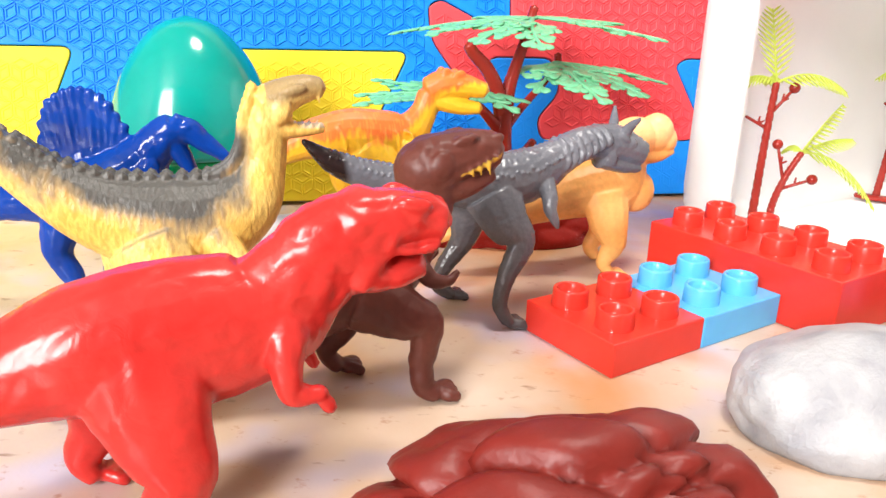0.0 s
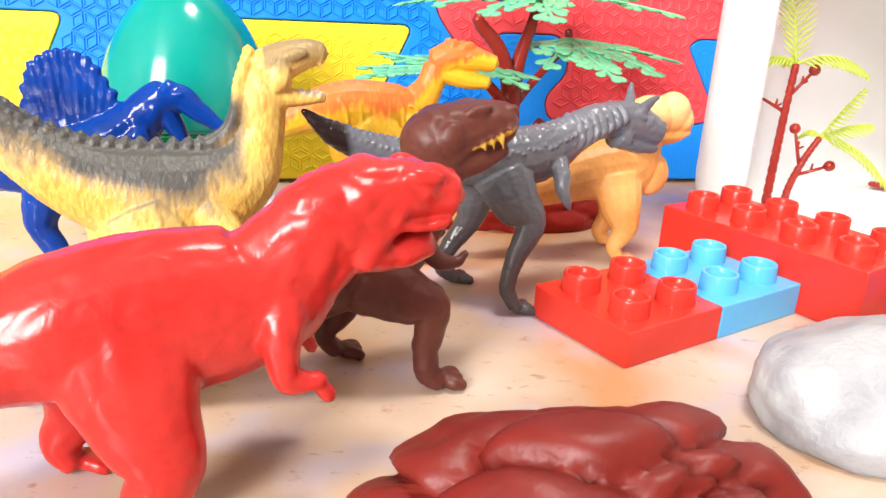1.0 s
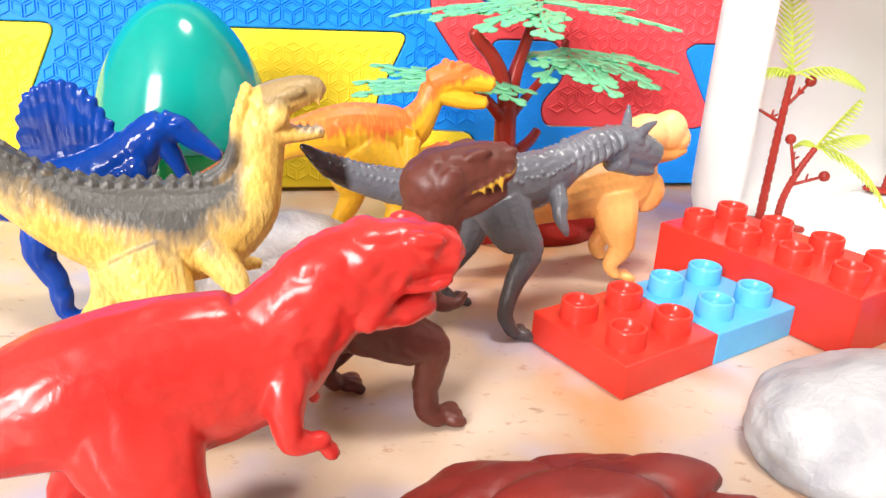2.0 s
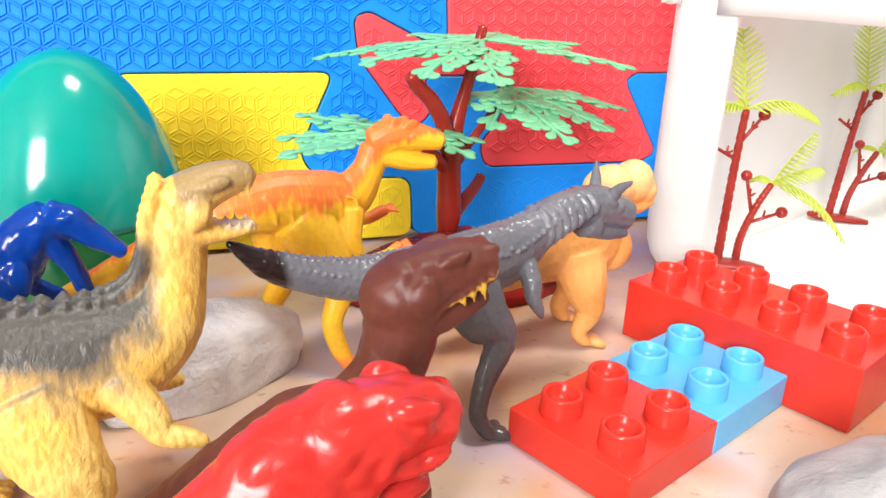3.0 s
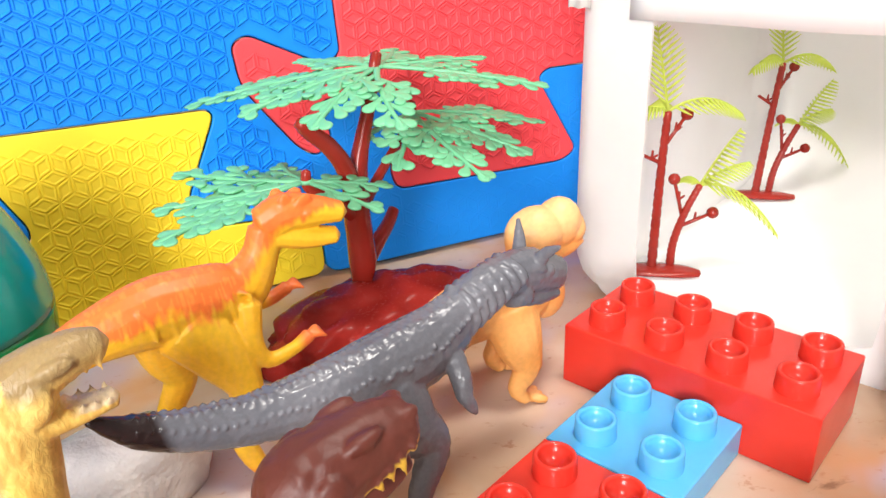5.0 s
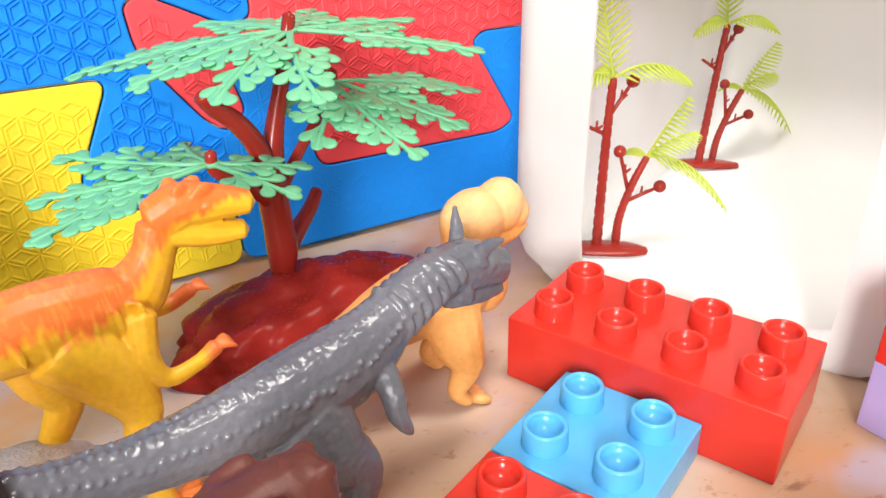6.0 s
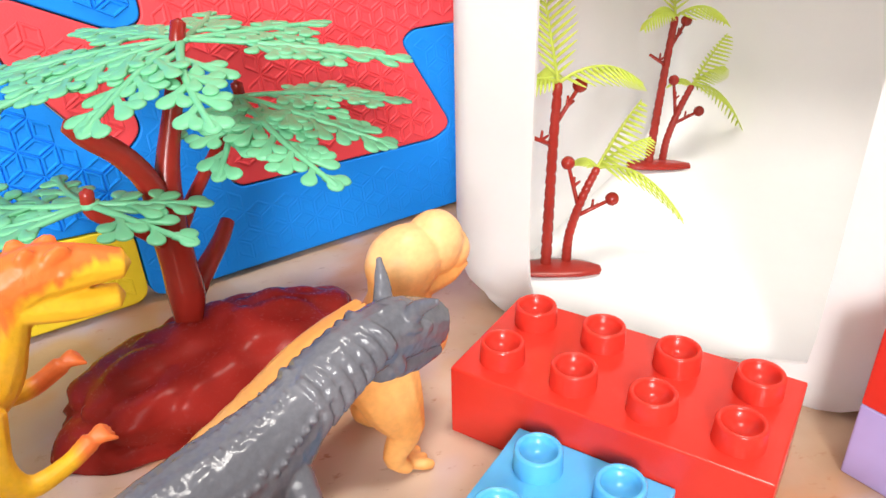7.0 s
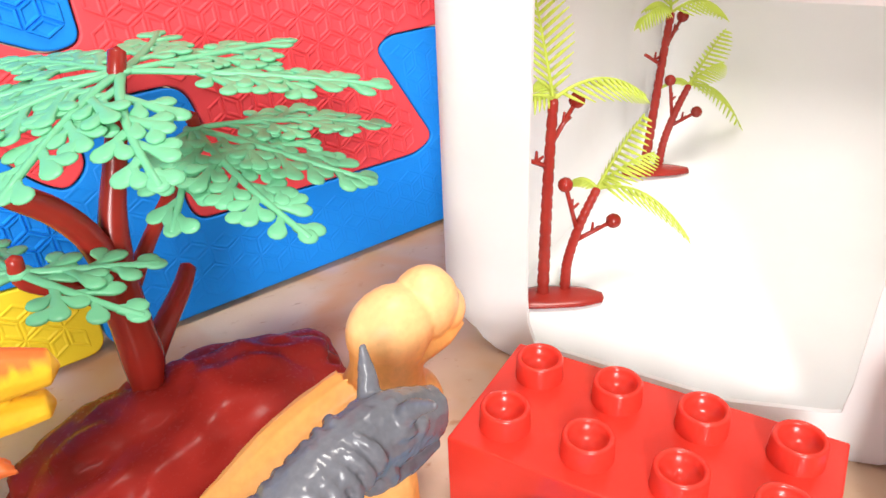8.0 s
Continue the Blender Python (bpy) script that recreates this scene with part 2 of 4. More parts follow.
room_wall("ceiling", [((-1.68, -1.7, 1.6), (1.28, 0.88, 1.66))], "plain unseen ceiling added to bounce light")
window = thing("window_1", Matrix(), "white window frame set in the wall opening", "window", kind="structure")
for lo, hi in (((-1.13, -1.68, 0.38), (-1.10, -1.63, 1.50)), ((-0.50, -1.68, 0.38), (-0.47, -1.63, 1.50)), ((-1.10, -1.68, 1.47), (-0.50, -1.63, 1.50)), ((-1.10, -1.68, 0.38), (-0.50, -1.63, 0.41)), ((-1.10, -1.68, 0.93), (-0.50, -1.63, 0.96))):
    b = bmesh.new()
    box(b, lo, hi, 0.004)
    part("window_frame", b, WALL, window)

# ---- the foam puzzle mats that stand behind the toys ----
ACROSS = Vector((0.973, 0.2286, 0)).normalized()
UP = (Vector((-0.2286, 0.973, 0)) * 0.18 + Vector((0, 0, 1))).normalized()
FACING = ACROSS.cross(UP)
MAT_POSE = Matrix.Translation((0, 0.361, 0.0018)) @ Matrix((ACROSS, UP, FACING)).transposed().to_4x4()
YELLOW_EDGE = [(-260, 69), (-158, 69), (-172, 36), (-168, 27), (-84, 27), (-78, 36), (-95, 69), (-12, 69), (-28, 37), (-22, 27), (18.5, 25), (18.5, 0)]
RED_EDGE = [(37, 200), (36.5, 82), (28, 80.5), (3, 93), (-3, 90), (-2, 75), (15, 51), (22, 46), (29, 52), (25, 67), (58, 67), (62, 51), (50, 38), (52, 28), (131, 27), (139, 31), (122, 64), (127, 67.5), (152, 67.5)]


def foam_mat(points, mat, label, plain, tall):
    outline = fillet([(x * MM, y * MM) for x, y in points], 6 * MM)
    curve = bpy.data.curves.new("outline", "CURVE")
    curve.dimensions, curve.fill_mode = "2D", "BOTH"
    curve.extrude, curve.bevel_depth, curve.bevel_resolution, curve.offset = 4.4 * MM, 0.6 * MM, 2, -0.85 * MM
    s = curve.splines.new("POLY")
    s.points.add(len(outline) - 1)
    for p, q in zip(s.points, outline):
        p.co = (*q, 0, 1)
    s.use_cyclic_u = True
    data = evaluated_mesh(new("outline", curve))
    data.transform(Matrix.Translation((0, 0, -5 * MM)))
    data.materials.clear()
    data.materials.append(mat)
    ob = new("play_mat", data)
    ob.matrix_world = MAT_POSE
    tagged(ob, label, "play mat", "foam puzzle mats")
    # embossed lozenges in threes, each with a sunken middle
    bm, a = bmesh.new(), 5.6 * MM
    dirs = [Vector((math.cos(radians(w)), math.sin(radians(w)), 0)) * a for w in range(30, 390, 60)]
    for i in range(-34, 35):
        for j in range(-1, 26):
            c = Vector(((i + (j % 2) * 0.5) * a * math.sqrt(3), j * a * 1.5, 0))
            if abs(c.x) > 0.25 or c.y > 0.16:
                continue
            for k in (0, 2, 4):
                quad = [c, c + dirs[k], c + dirs[(k + 1) % 6], c + dirs[(k + 2) % 6]]
                mid = sum(quad, Vector()) / 4
                if not all(inside(outline, *(mid + (q - mid) * 1.15).xy) for q in quad) or plain(mid.x / MM, mid.y / MM):
                    continue
                rings = [[bm.verts.new(mid + (q - mid) * f + Vector((0, 0, h * tall(mid.x / MM, mid.y / MM) * MM))) for q in quad] for f, h in ((0.97, -0.1), (0.84, 0.5), (0.70, 0.5), (0.52, 0.12))]
                for r0, r1 in zip(rings, rings[1:]):
                    for n in range(4):
                        bm.faces.new((r0[n], r0[(n + 1) % 4], r1[(n + 1) % 4], r1[n]))
                bm.faces.new(rings[-1])
    relief = part("relief", bm, mat, ob)
    tagged(relief, "embossed lozenge pattern", kind="stuff")
    return ob


foam_mat([*YELLOW_EDGE, (-260, 0)], FOAM_YELLOW, "yellow foam puzzle mat standing on edge behind the toys", lambda x, y: y < 4, lambda x, y: 0.6)
foam_mat([*RED_EDGE, (152, 200)], FOAM_RED, "red foam puzzle mat interlocked with the blue one", lambda x, y: False, lambda x, y: 0.75)
foam_mat([*YELLOW_EDGE, (152, 0), *reversed(RED_EDGE), (-260, 200)], FOAM_BLUE, "blue foam puzzle mat with an embossed cube pattern", lambda x, y: False, lambda x, y: 0.2 if x > 18 and y < 66 else 1.3)

# ---- the white tub with a cut-out window ----
TUB_POSE = Matrix(((0.593, 0.805, 0, 0.117), (-0.805, 0.593, 0, 0.316), (0, 0, 1, 0), (0, 0, 0, 1)))


def tub():
    x0, x1, depth, r = -21.5, 112.0, 178.0, 11.0
    loop = []
    for cx, cy, start in ((x1 - r, r, -90), (x1 - r, depth - r, 0), (x0 + r, depth - r, 90), (x0 + r, r, 180)):
        for w in range(0, 91, 9):
            loop.append((cx + r * math.cos(radians(start + w)), cy + r * math.sin(radians(start + w))))
    front = [7, 20, 35, 50, 62, 74, 83]
    loop += [(x, 0.0) for x in front]
    heights = [(0.0, 14.0), (1.2, 9.0), (3.5, 5.0), (6.5, 2.6), (12.5, 0.6), (20, 0), (40, 0), (70, 0), (99, 0), (130, 0), (188, 0)]
    bm = bmesh.new()
    mid = Vector(((x0 + x1) / 2, depth / 2))
    rows = []
    for z, inset in heights:
        row = []
        for x, y in loop:
            p = Vector((x, y))
            d = mid - p
            q = p + Vector((math.copysign(min(1, abs(d.x) / 20), d.x), math.copysign(min(1, abs(d.y) / 20), d.y) * (0.0 if y == 0.0 else 0.5))) * inset
            lift = 5.0 * max(0, (x - 62) / 21) if z == 6.5 and y == 0.0 and 62 < x <= 83 else 0
            row.append(bm.verts.new((q.x * MM, q.y * MM, (z + lift) * MM)))
        rows.append(row)
    n = len(loop)
    for k, (r0, r1) in enumerate(zip(rows, rows[1:])):
        for i in range(n):
            a, b = loop[i], loop[(i + 1) % n]
            if 3 <= k <= 7 and a[1] == 0 and b[1] == 0 and min(a[0], b[0]) >= 7 and max(a[0], b[0]) <= 83:
                continue
            bm.faces.new((r0[i], r0[(i + 1) % n], r1[(i + 1) % n], r1[i]))
    bm.faces.new(rows[0])
    top = thing("plastic_tub", TUB_POSE, "milky white plastic tub with a cut-out window, toy palms inside", "tub")
    body = part("body", bm, TUB, top, smooth=True)
    s = body.modifiers.new("thick", "SOLIDIFY")
    s.thickness, s.offset = 1.3 * MM, -1
    e = body.modifiers.new("edges", "EDGE_SPLIT")
    e.split_angle = radians(40)
    bm = bmesh.new()
    rows = [[bm.verts.new((mid.x * MM + (x - mid.x) * f * MM, mid.y * MM + (y - mid.y) * f * MM, z * MM)) for x, y in loop] for f, z in ((1.002, 187), (1.03, 188), (1.035, 193), (1.0, 196), (0.985, 193), (0.985, 187))]
    for r0, r1 in zip(rows, rows[1:]):
        for i in range(n):
            bm.faces.new((r0[i], r0[(i + 1) % n], r1[(i + 1) % n], r1[i]))
    part("rim", bm, TUB, top, "rolled plastic rim", smooth=True)
    return top


tub()


def ceiling_lamp():
    top = thing("ceiling_lamp", pose(0.26, 0.18, 1.6), "plain square white ceiling lamp", "lamp")
    b = bmesh.new()
    for lo, hi in (((-0.18, -0.18, -0.06), (-0.155, 0.18, 0)), ((0.155, -0.18, -0.06), (0.18, 0.18, 0)), ((-0.155, -0.18, -0.06), (0.155, -0.155, 0)), ((-0.155, 0.155, -0.06), (0.155, 0.18, 0))):
        box(b, lo, hi, 0.002)
    part("frame", b, WALL, top)


ceiling_lamp()


def paper_lining():
    """White paper laid on the tub's floor and curved up its back."""
    bm = bmesh.new()
    profile = [(4.0, 1.9), (60.0, 1.9), (120.0, 1.9)] + [(140 + 34 * math.sin(radians(w)), 1.9 + 34 * (1 - math.cos(radians(w)))) for w in range(0, 91, 10)] + [(174.0, 90.0), (174.0, 170.0)]
    rows = [[bm.verts.new((x * MM, (y + 0.4 * math.sin(x * 0.11 + z * 0.05)) * MM, z * MM)) for x in np.linspace(-8, 100, 16)] for y, z in profile]
    for r0, r1 in zip(rows, rows[1:]):
        for i in range(15):
            bm.faces.new((r0[i], r0[i + 1], r1[i + 1], r1[i]))
    ob = mesh_object("paper_lining", bm, PAPER, smooth=True)
    ob.matrix_world = TUB_POSE
    t = ob.modifiers.new("thick", "SOLIDIFY")
    t.thickness = 0.25 * MM
    tagged(ob, "white paper lining curved up inside the tub", "paper")


paper_lining()


def paper_strip(x0, x1, z0, z1, label):
    bm = bmesh.new()
    nx, nz = 14, 6
    grid = [[bm.verts.new(((x0 + (x1 - x0) * i / nx) * MM, (-1.2 - 0.18 * math.sin(i * 0.9) * (1 - j / nz)) * MM, (z0 + (z1 - z0) * j / nz + (0.25 * math.sin(i * 0.7) if j == 0 else 0)) * MM)) for i in range(nx + 1)] for j in range(nz + 1)]
    for r0, r1 in zip(grid, grid[1:]):
        for i in range(nx):
            bm.faces.new((r0[i], r0[i + 1], r1[i + 1], r1[i]))
    ob = mesh_object("paper_strip", bm, PAPER, smooth=True)
    ob.matrix_world = TUB_POSE
    s = ob.modifiers.new("thick", "SOLIDIFY")
    s.thickness, s.offset = 0.3 * MM, 1
    return tagged(ob, label, "paper strip")


paper_strip(0.0, 104.0, 98.5, 150.0, "white paper strip stuck across the top of the tub window")
paper_strip(-22.0, -14.0, 101.0, 150.0, "short white paper tab stuck on the tub corner")


# ---- toy bricks ----
def brick(nx, ny, height, mat, m, label):
    """A toy building brick with hollow studs; its first corner at the origin, on the floor."""
    P = 17.8
    top = thing("toy_brick", m, label, "toy brick", "toy building bricks")
    bm = bmesh.new()
    box(bm, (0, 0, 0.0), (nx * P * MM, ny * P * MM, height * MM), 0.45 * MM)
    part("body", bm, mat, top, smooth=False)
    first = None
    for i in range(nx):
        for j in range(ny):
            at = Vector(((i + 0.5) * P, (j + 0.5) * P, height)) * MM
            if first is None:
                bm = bmesh.new()
                prof = ((5.35, -0.3), (5.15, 4.7), (4.95, 5.15), (4.55, 5.3), (4.15, 5.15), (3.9, 4.7), (3.75, 2.7))
                rings = [[bm.verts.new((r * MM * math.cos(w), r * MM * math.sin(w), z * MM)) for w in np.linspace(0, 2 * math.pi, 32, endpoint=False)] for r, z in prof]
                for r0, r1 in zip(rings, rings[1:]):
                    for k in range(32):
                        bm.faces.new((r0[k], r0[(k + 1) % 32], r1[(k + 1) % 32], r1[k]))
                bm.faces.new(rings[-1])
                ob = first = part("stud", bm, mat, top, smooth=True)
            else:
                ob = new("stud", first.data)
                ob.parent = top
            ob.location = at
    return top


BRICK_TURN = -54.0
brick(4, 2, 19.2, BRICK_RED, pose(0.0825, 0.2750, 0, 0, 0, BRICK_TURN), "tall red toy brick with eight hollow studs")
brick(2, 2, 9.7, BRICK_BLUE, pose(0.0642, 0.2391, 0, 0, 0, BRICK_TURN), "flat blue toy brick with four hollow studs")
brick(2, 2, 9.7, BRICK_RED, pose(0.0352, 0.2180, 0, 0, 0, BRICK_TURN), "flat red toy brick with four hollow studs")
brick(2, 2, 19.2, BRICK_LILAC, pose(0.1575, 0.2285, 0, 0, 0, -75), "lilac toy brick under a red one")
brick(2, 2, 19.2, BRICK_RED, pose(0.1575, 0.2285, 0.0193, 0, 0, -75), "red toy brick stacked on a lilac one")


# ---- stones ----
def stone(name, size, m, mat, label, category, seed, lumps=0.10, ridges=0.0, flat=0.35, chunks=0, crease=0.2):
    bm = bmesh.new()
    rng = random.Random(seed)
    seeds = [Vector((rng.gauss(0, 1), rng.gauss(0, 1), rng.gauss(0.2, 0.8))).normalized() for _ in range(chunks)]
    bmesh.ops.create_icosphere(bm, subdivisions=5, radius=1.0)
    for v in bm.verts:
        n = v.co.normalized()
        h = lumps * noise.noise(n * 1.3 + Vector((seed, 0, 0))) + lumps * 0.35 * noise.noise(n * 4 + Vector((seed, 5, 0)))
        if ridges:
            q = Vector((n.x * 2.1, n.y * 1.5, n.z * 1.3)) + Vector((seed, 0, 0))
            h += ridges * 1.25 * (min(abs(noise.noise(q)), 0.34) - 0.2) + ridges * 0.2 * (abs(noise.noise(q * 2.3)) - 0.2)
        if chunks:
            w = n + 0.10 * noise.noise_vector(n * 2.6 + Vector((seed, 1, 0)))
            near = sorted((w - q).length for q in seeds)[:2]
            h += crease * (1 - math.exp(-(near[1] - near[0]) / 0.07)) - crease * 0.9 - 0.18 * near[0]
        p = n * (1 + h)
        p.z = max(p.z, -flat)
        v.co = Vector((p.x * size[0], p.y * size[1], (p.z + flat) * size[2] / (1 + flat))) * MM
    ob = mesh_object(name, bm, mat, smooth=True)
    ob.matrix_world = m
    return tagged(ob, label, category)


stone("white_pebble", (33, 24, 22.5), pose(0.112, 0.174, 0, 0, 0, 15), STONE, "large rounded grey-white quartz pebble beside the toy bricks", "pebble", 1.0, 0.11)
stone("white_pebble", (30, 15, 23), pose(-0.044, 0.248, 0, 0, 0, 40), CHALK, "long white quartz pebble lying behind the yellow dinosaur", "pebble", 4.0)
stone("toy_rock", (41, 25, 22), pose(0.0395, 0.1285, 0, 0, 0, 186), CLAY, "matt red-brown moulded plastic rock with ridges", "toy rock", 7.3, 0.12, 0.10, 0.2, 19, 0.25)


# ---- toy palms inside the tub ----
def frond(parent, root, heading, length, rise, droop):
    bm = bmesh.new()
    d = Vector((math.cos(radians(heading)), math.sin(radians(heading)), 0))
    side = Vector((-d.y, d.x, 0))
    pts = [Vector(root) + (d * (length * t) + Vector((0, 0, rise * t - droop * t * t))) for t in np.linspace(0, 1, 15)]
    tube(bm, [(*p, 0.55 - 0.35 * k / 14) for k, p in enumerate(pts)], 1, 6, side)
    for k in range(1, 14):
        t = (pts[k + 1] - pts[k - 1]).normalized()
        reach = math.hypot(length, rise) * 0.30 * math.sin(math.pi * (0.18 + 0.8 * k / 15))
        for s in (-1, 1):
            for half in (0.25,):
                a = pts[k].lerp(pts[k + 1], half)
                b = a + (side * s * 0.6 + t * 0.55 + Vector((0, 0, -0.5 if rise < 28 else 0.1)) + Vector((s * 0.9 if rise > 28 else 0, 0, 0))).normalized() * reach
                tube(bm, [(*a, 0.5, 0.22), (*a.lerp(b, 0.5), 0.5, 0.22), (*b, 0.16, 0.12)], 1, 5, t)
    bm.transform(Matrix.Scale(MM, 4))
    part("frond", bm, FROND, parent, smooth=True)


def palm(m, label):
    top = thing("toy_palm", m, label, "toy palm", "toy palms")
    bm = bmesh.new()
    tube(bm, [(-9, 3, 1.3, 2.5, 1.2), (-6, 1, 1.4, 5, 1.4), (2, -2, 1.4, 6, 1.4), (10, -6, 1.4, 5, 1.4), (15, -9, 1.3, 2.4, 1.1)], 4, 12)
    bm.transform(Matrix.Scale(MM, 4))
    part("base", bm, BARK, top, smooth=True)

    def stem(line, r, name="trunk"):
        b = bmesh.new()
        pts = spline(line, 20)
        tube(b, [(*p, r * (0.84 if k % 4 == 0 else 1.04 if k % 4 == 1 else 0.99) * (1 - 0.25 * k / len(pts))) for k, p in enumerate(pts)], 1, 10)
        b.transform(Matrix.Scale(MM, 4))
        part(name, b, BARK, top, smooth=True)

    def twig(a, b_, ball):
        b = bmesh.new()
        tube(b, [(*a, 0.75), (*b_, 0.6)], 1, 7)
        mid = Vector(a).lerp(Vector(b_), 0.45)
        tube(b, [(*mid, 0.55), (*(mid + Vector((2.5, 0.3, 1.2))), 0.35)], 1, 6)
        tube(b, [(*mid, 0.55), (*(mid + Vector((0.4, 0.3, 3.0))), 0.35)], 1, 6)
        b.transform(Matrix.Scale(MM, 4))
        t = part("twig", b, BARK, top, smooth=True)
        if ball:
            b = bmesh.new()
            blob(b, Vector(b_) * MM, (ball * MM,) * 3)
            part("ball", b, BARK, t, "small round fruit", smooth=True)

    stem([(0, 0, 1), (0.2, 0, 22), (0.5, 0, 42), (1.2, 0, 62)], 1.9)
    stem([(7, -1, 1), (7.6, -1, 12), (11, -1.5, 24), (15.5, -2, 34)], 1.7)
    twig((1.3, 0, 50), (9.5, 1.5, 60), 2.3)
    twig((0.8, 0, 43), (-9, 0, 48), 0)
    twig((10, -1, 22), (5.5, -1, 37), 2.2)
    twig((9.5, -1, 18), (21, -3.5, 23), 2.3)
    for heading, length, rise, droop in ((150, 6, 31, 2), (-5, 28, 18, 21), (190, 20, 13, 16), (80, 16, 12, 14)):
        frond(top, (1.2, 0, 62), heading, length, rise, droop)
    for heading, length, rise, droop in ((-15, 12, 25, 4), (-10, 32, 4, 26), (6, 21, 13, 7), (120, 10, 10, 12)):
        frond(top, (15.5, -2, 34), heading, length, rise, droop)
    return top


first_palm = palm(pose(0.139, 0.331, 0.0022), "small toy palm with lime fronds and red-brown trunks")
copy_thing(first_palm, pose(0.221, 0.390, 0.0026, 0, 4, 8))


# ---- toy tree on its rock ----
def leaf_spray(parent, hub, arms, seed):
    """Moulded leaf fan: drooping ribs round a hub, each with rounded fingers on both sides and open gaps between them."""
    rng = random.Random(seed)
    bm = bmesh.new()

    def finger(a, w, n, reach, r):
        """A flat stalk that widens into a rounded, slightly domed end."""
        s = n.cross(w).normalized()
        tip = a + w * reach
        stalk = 0.5 * r
        outline = [a + s * stalk, a + w * (reach * 0.45) + s * stalk * 0.9]
        for k in range(9):
            g = radians(125 - 250 * k / 8)
            outline.append(tip + w * (r * 1.1 * math.cos(g)) + s * (r * math.sin(g)))
        outline += [a + w * (reach * 0.45) - s * stalk * 0.9, a - s * stalk]
        mid = a.lerp(tip, 0.6)
        rows = [[bm.verts.new(mid + (q - mid) * f + n * h) for q in outline] for f, h in ((0.9, -0.42), (1.0, -0.12), (0.95, 0.2), (0.72, 0.36))]
        for r0, r1 in zip(rows, rows[1:]):
            for k in range(len(outline)):
                bm.faces.new((r0[k], r0[(k + 1) % len(outline)], r1[(k + 1) % len(outline)], r1[k]))
        bm.faces.new(rows[-1])
        bm.faces.new(rows[0][::-1])

    hub = Vector(hub)
    blob(bm, hub, (2.6, 2.6, 1.0), detail=2)
    for heading, length, drop in arms:
        d = Vector((math.cos(radians(heading)), math.sin(radians(heading)), 0))
        bend = Vector((-d.y, d.x, 0)) * rng.uniform(-9, 9)
        count = max(3, round(length / 7.6))
        path = [hub + d * (length * t) + bend * (t * (1 - t)) + Vector((0, 0, -drop * t ** 1.5)) for t in np.linspace(0, 1, 2 * count + 1)]
        tube(bm, [(*p, 1.15 - 0.45 * k / (2 * count), 0.65) for k, p in enumerate(path)], 1, 8, Vector((-d.y, d.x, 0)))
        wide = min(1.0, length / 42)
        for k in range(1, 2 * count):
            f = k / (2 * count)
            if f < 0.16:
                continue
            t = (path[k + 1] - path[k - 1]).normalized()
            side = Vector((-d.y, d.x, 0)) * (1 if k % 2 else -1)
            n = side.cross(t)
            n = -n if n.z < 0 else n
            w = (t * rng.uniform(0.75, 1.0) + side * rng.uniform(0.8, 1.0) + Vector((0, 0, rng.uniform(-0.12, 0.06)))).normalized()
            reach = wide * (13.5 - 10.5 * abs(f - 0.34) / 0.66) * rng.uniform(0.8, 1.12)
            finger(path[k], w, n, max(3.0, reach), 2.0)
            for z, at in ((-1, 0.3), (1, 0.45), (-1, 0.72)):
                if reach > (5.5 if at > 0.4 and at < 0.5 else 8.0):
                    o = (w * rng.uniform(0.6, 0.95) + n.cross(w) * z).normalized()
                    finger(path[k] + w * (reach * at), o, n, rng.uniform(3.2, 4.4), 1.8)
        t = (path[-1] - path[-2]).normalized()
        n = t.cross(Vector((-d.y, d.x, 0)))
        finger(path[-2], t, n if n.z > 0 else -n, 3.6, 2.0)
    bm.transform(Matrix.Scale(MM, 4))
    part("leaf_spray", bm, LEAF, parent, "green moulded leaf spray with rounded lobes", smooth=True)


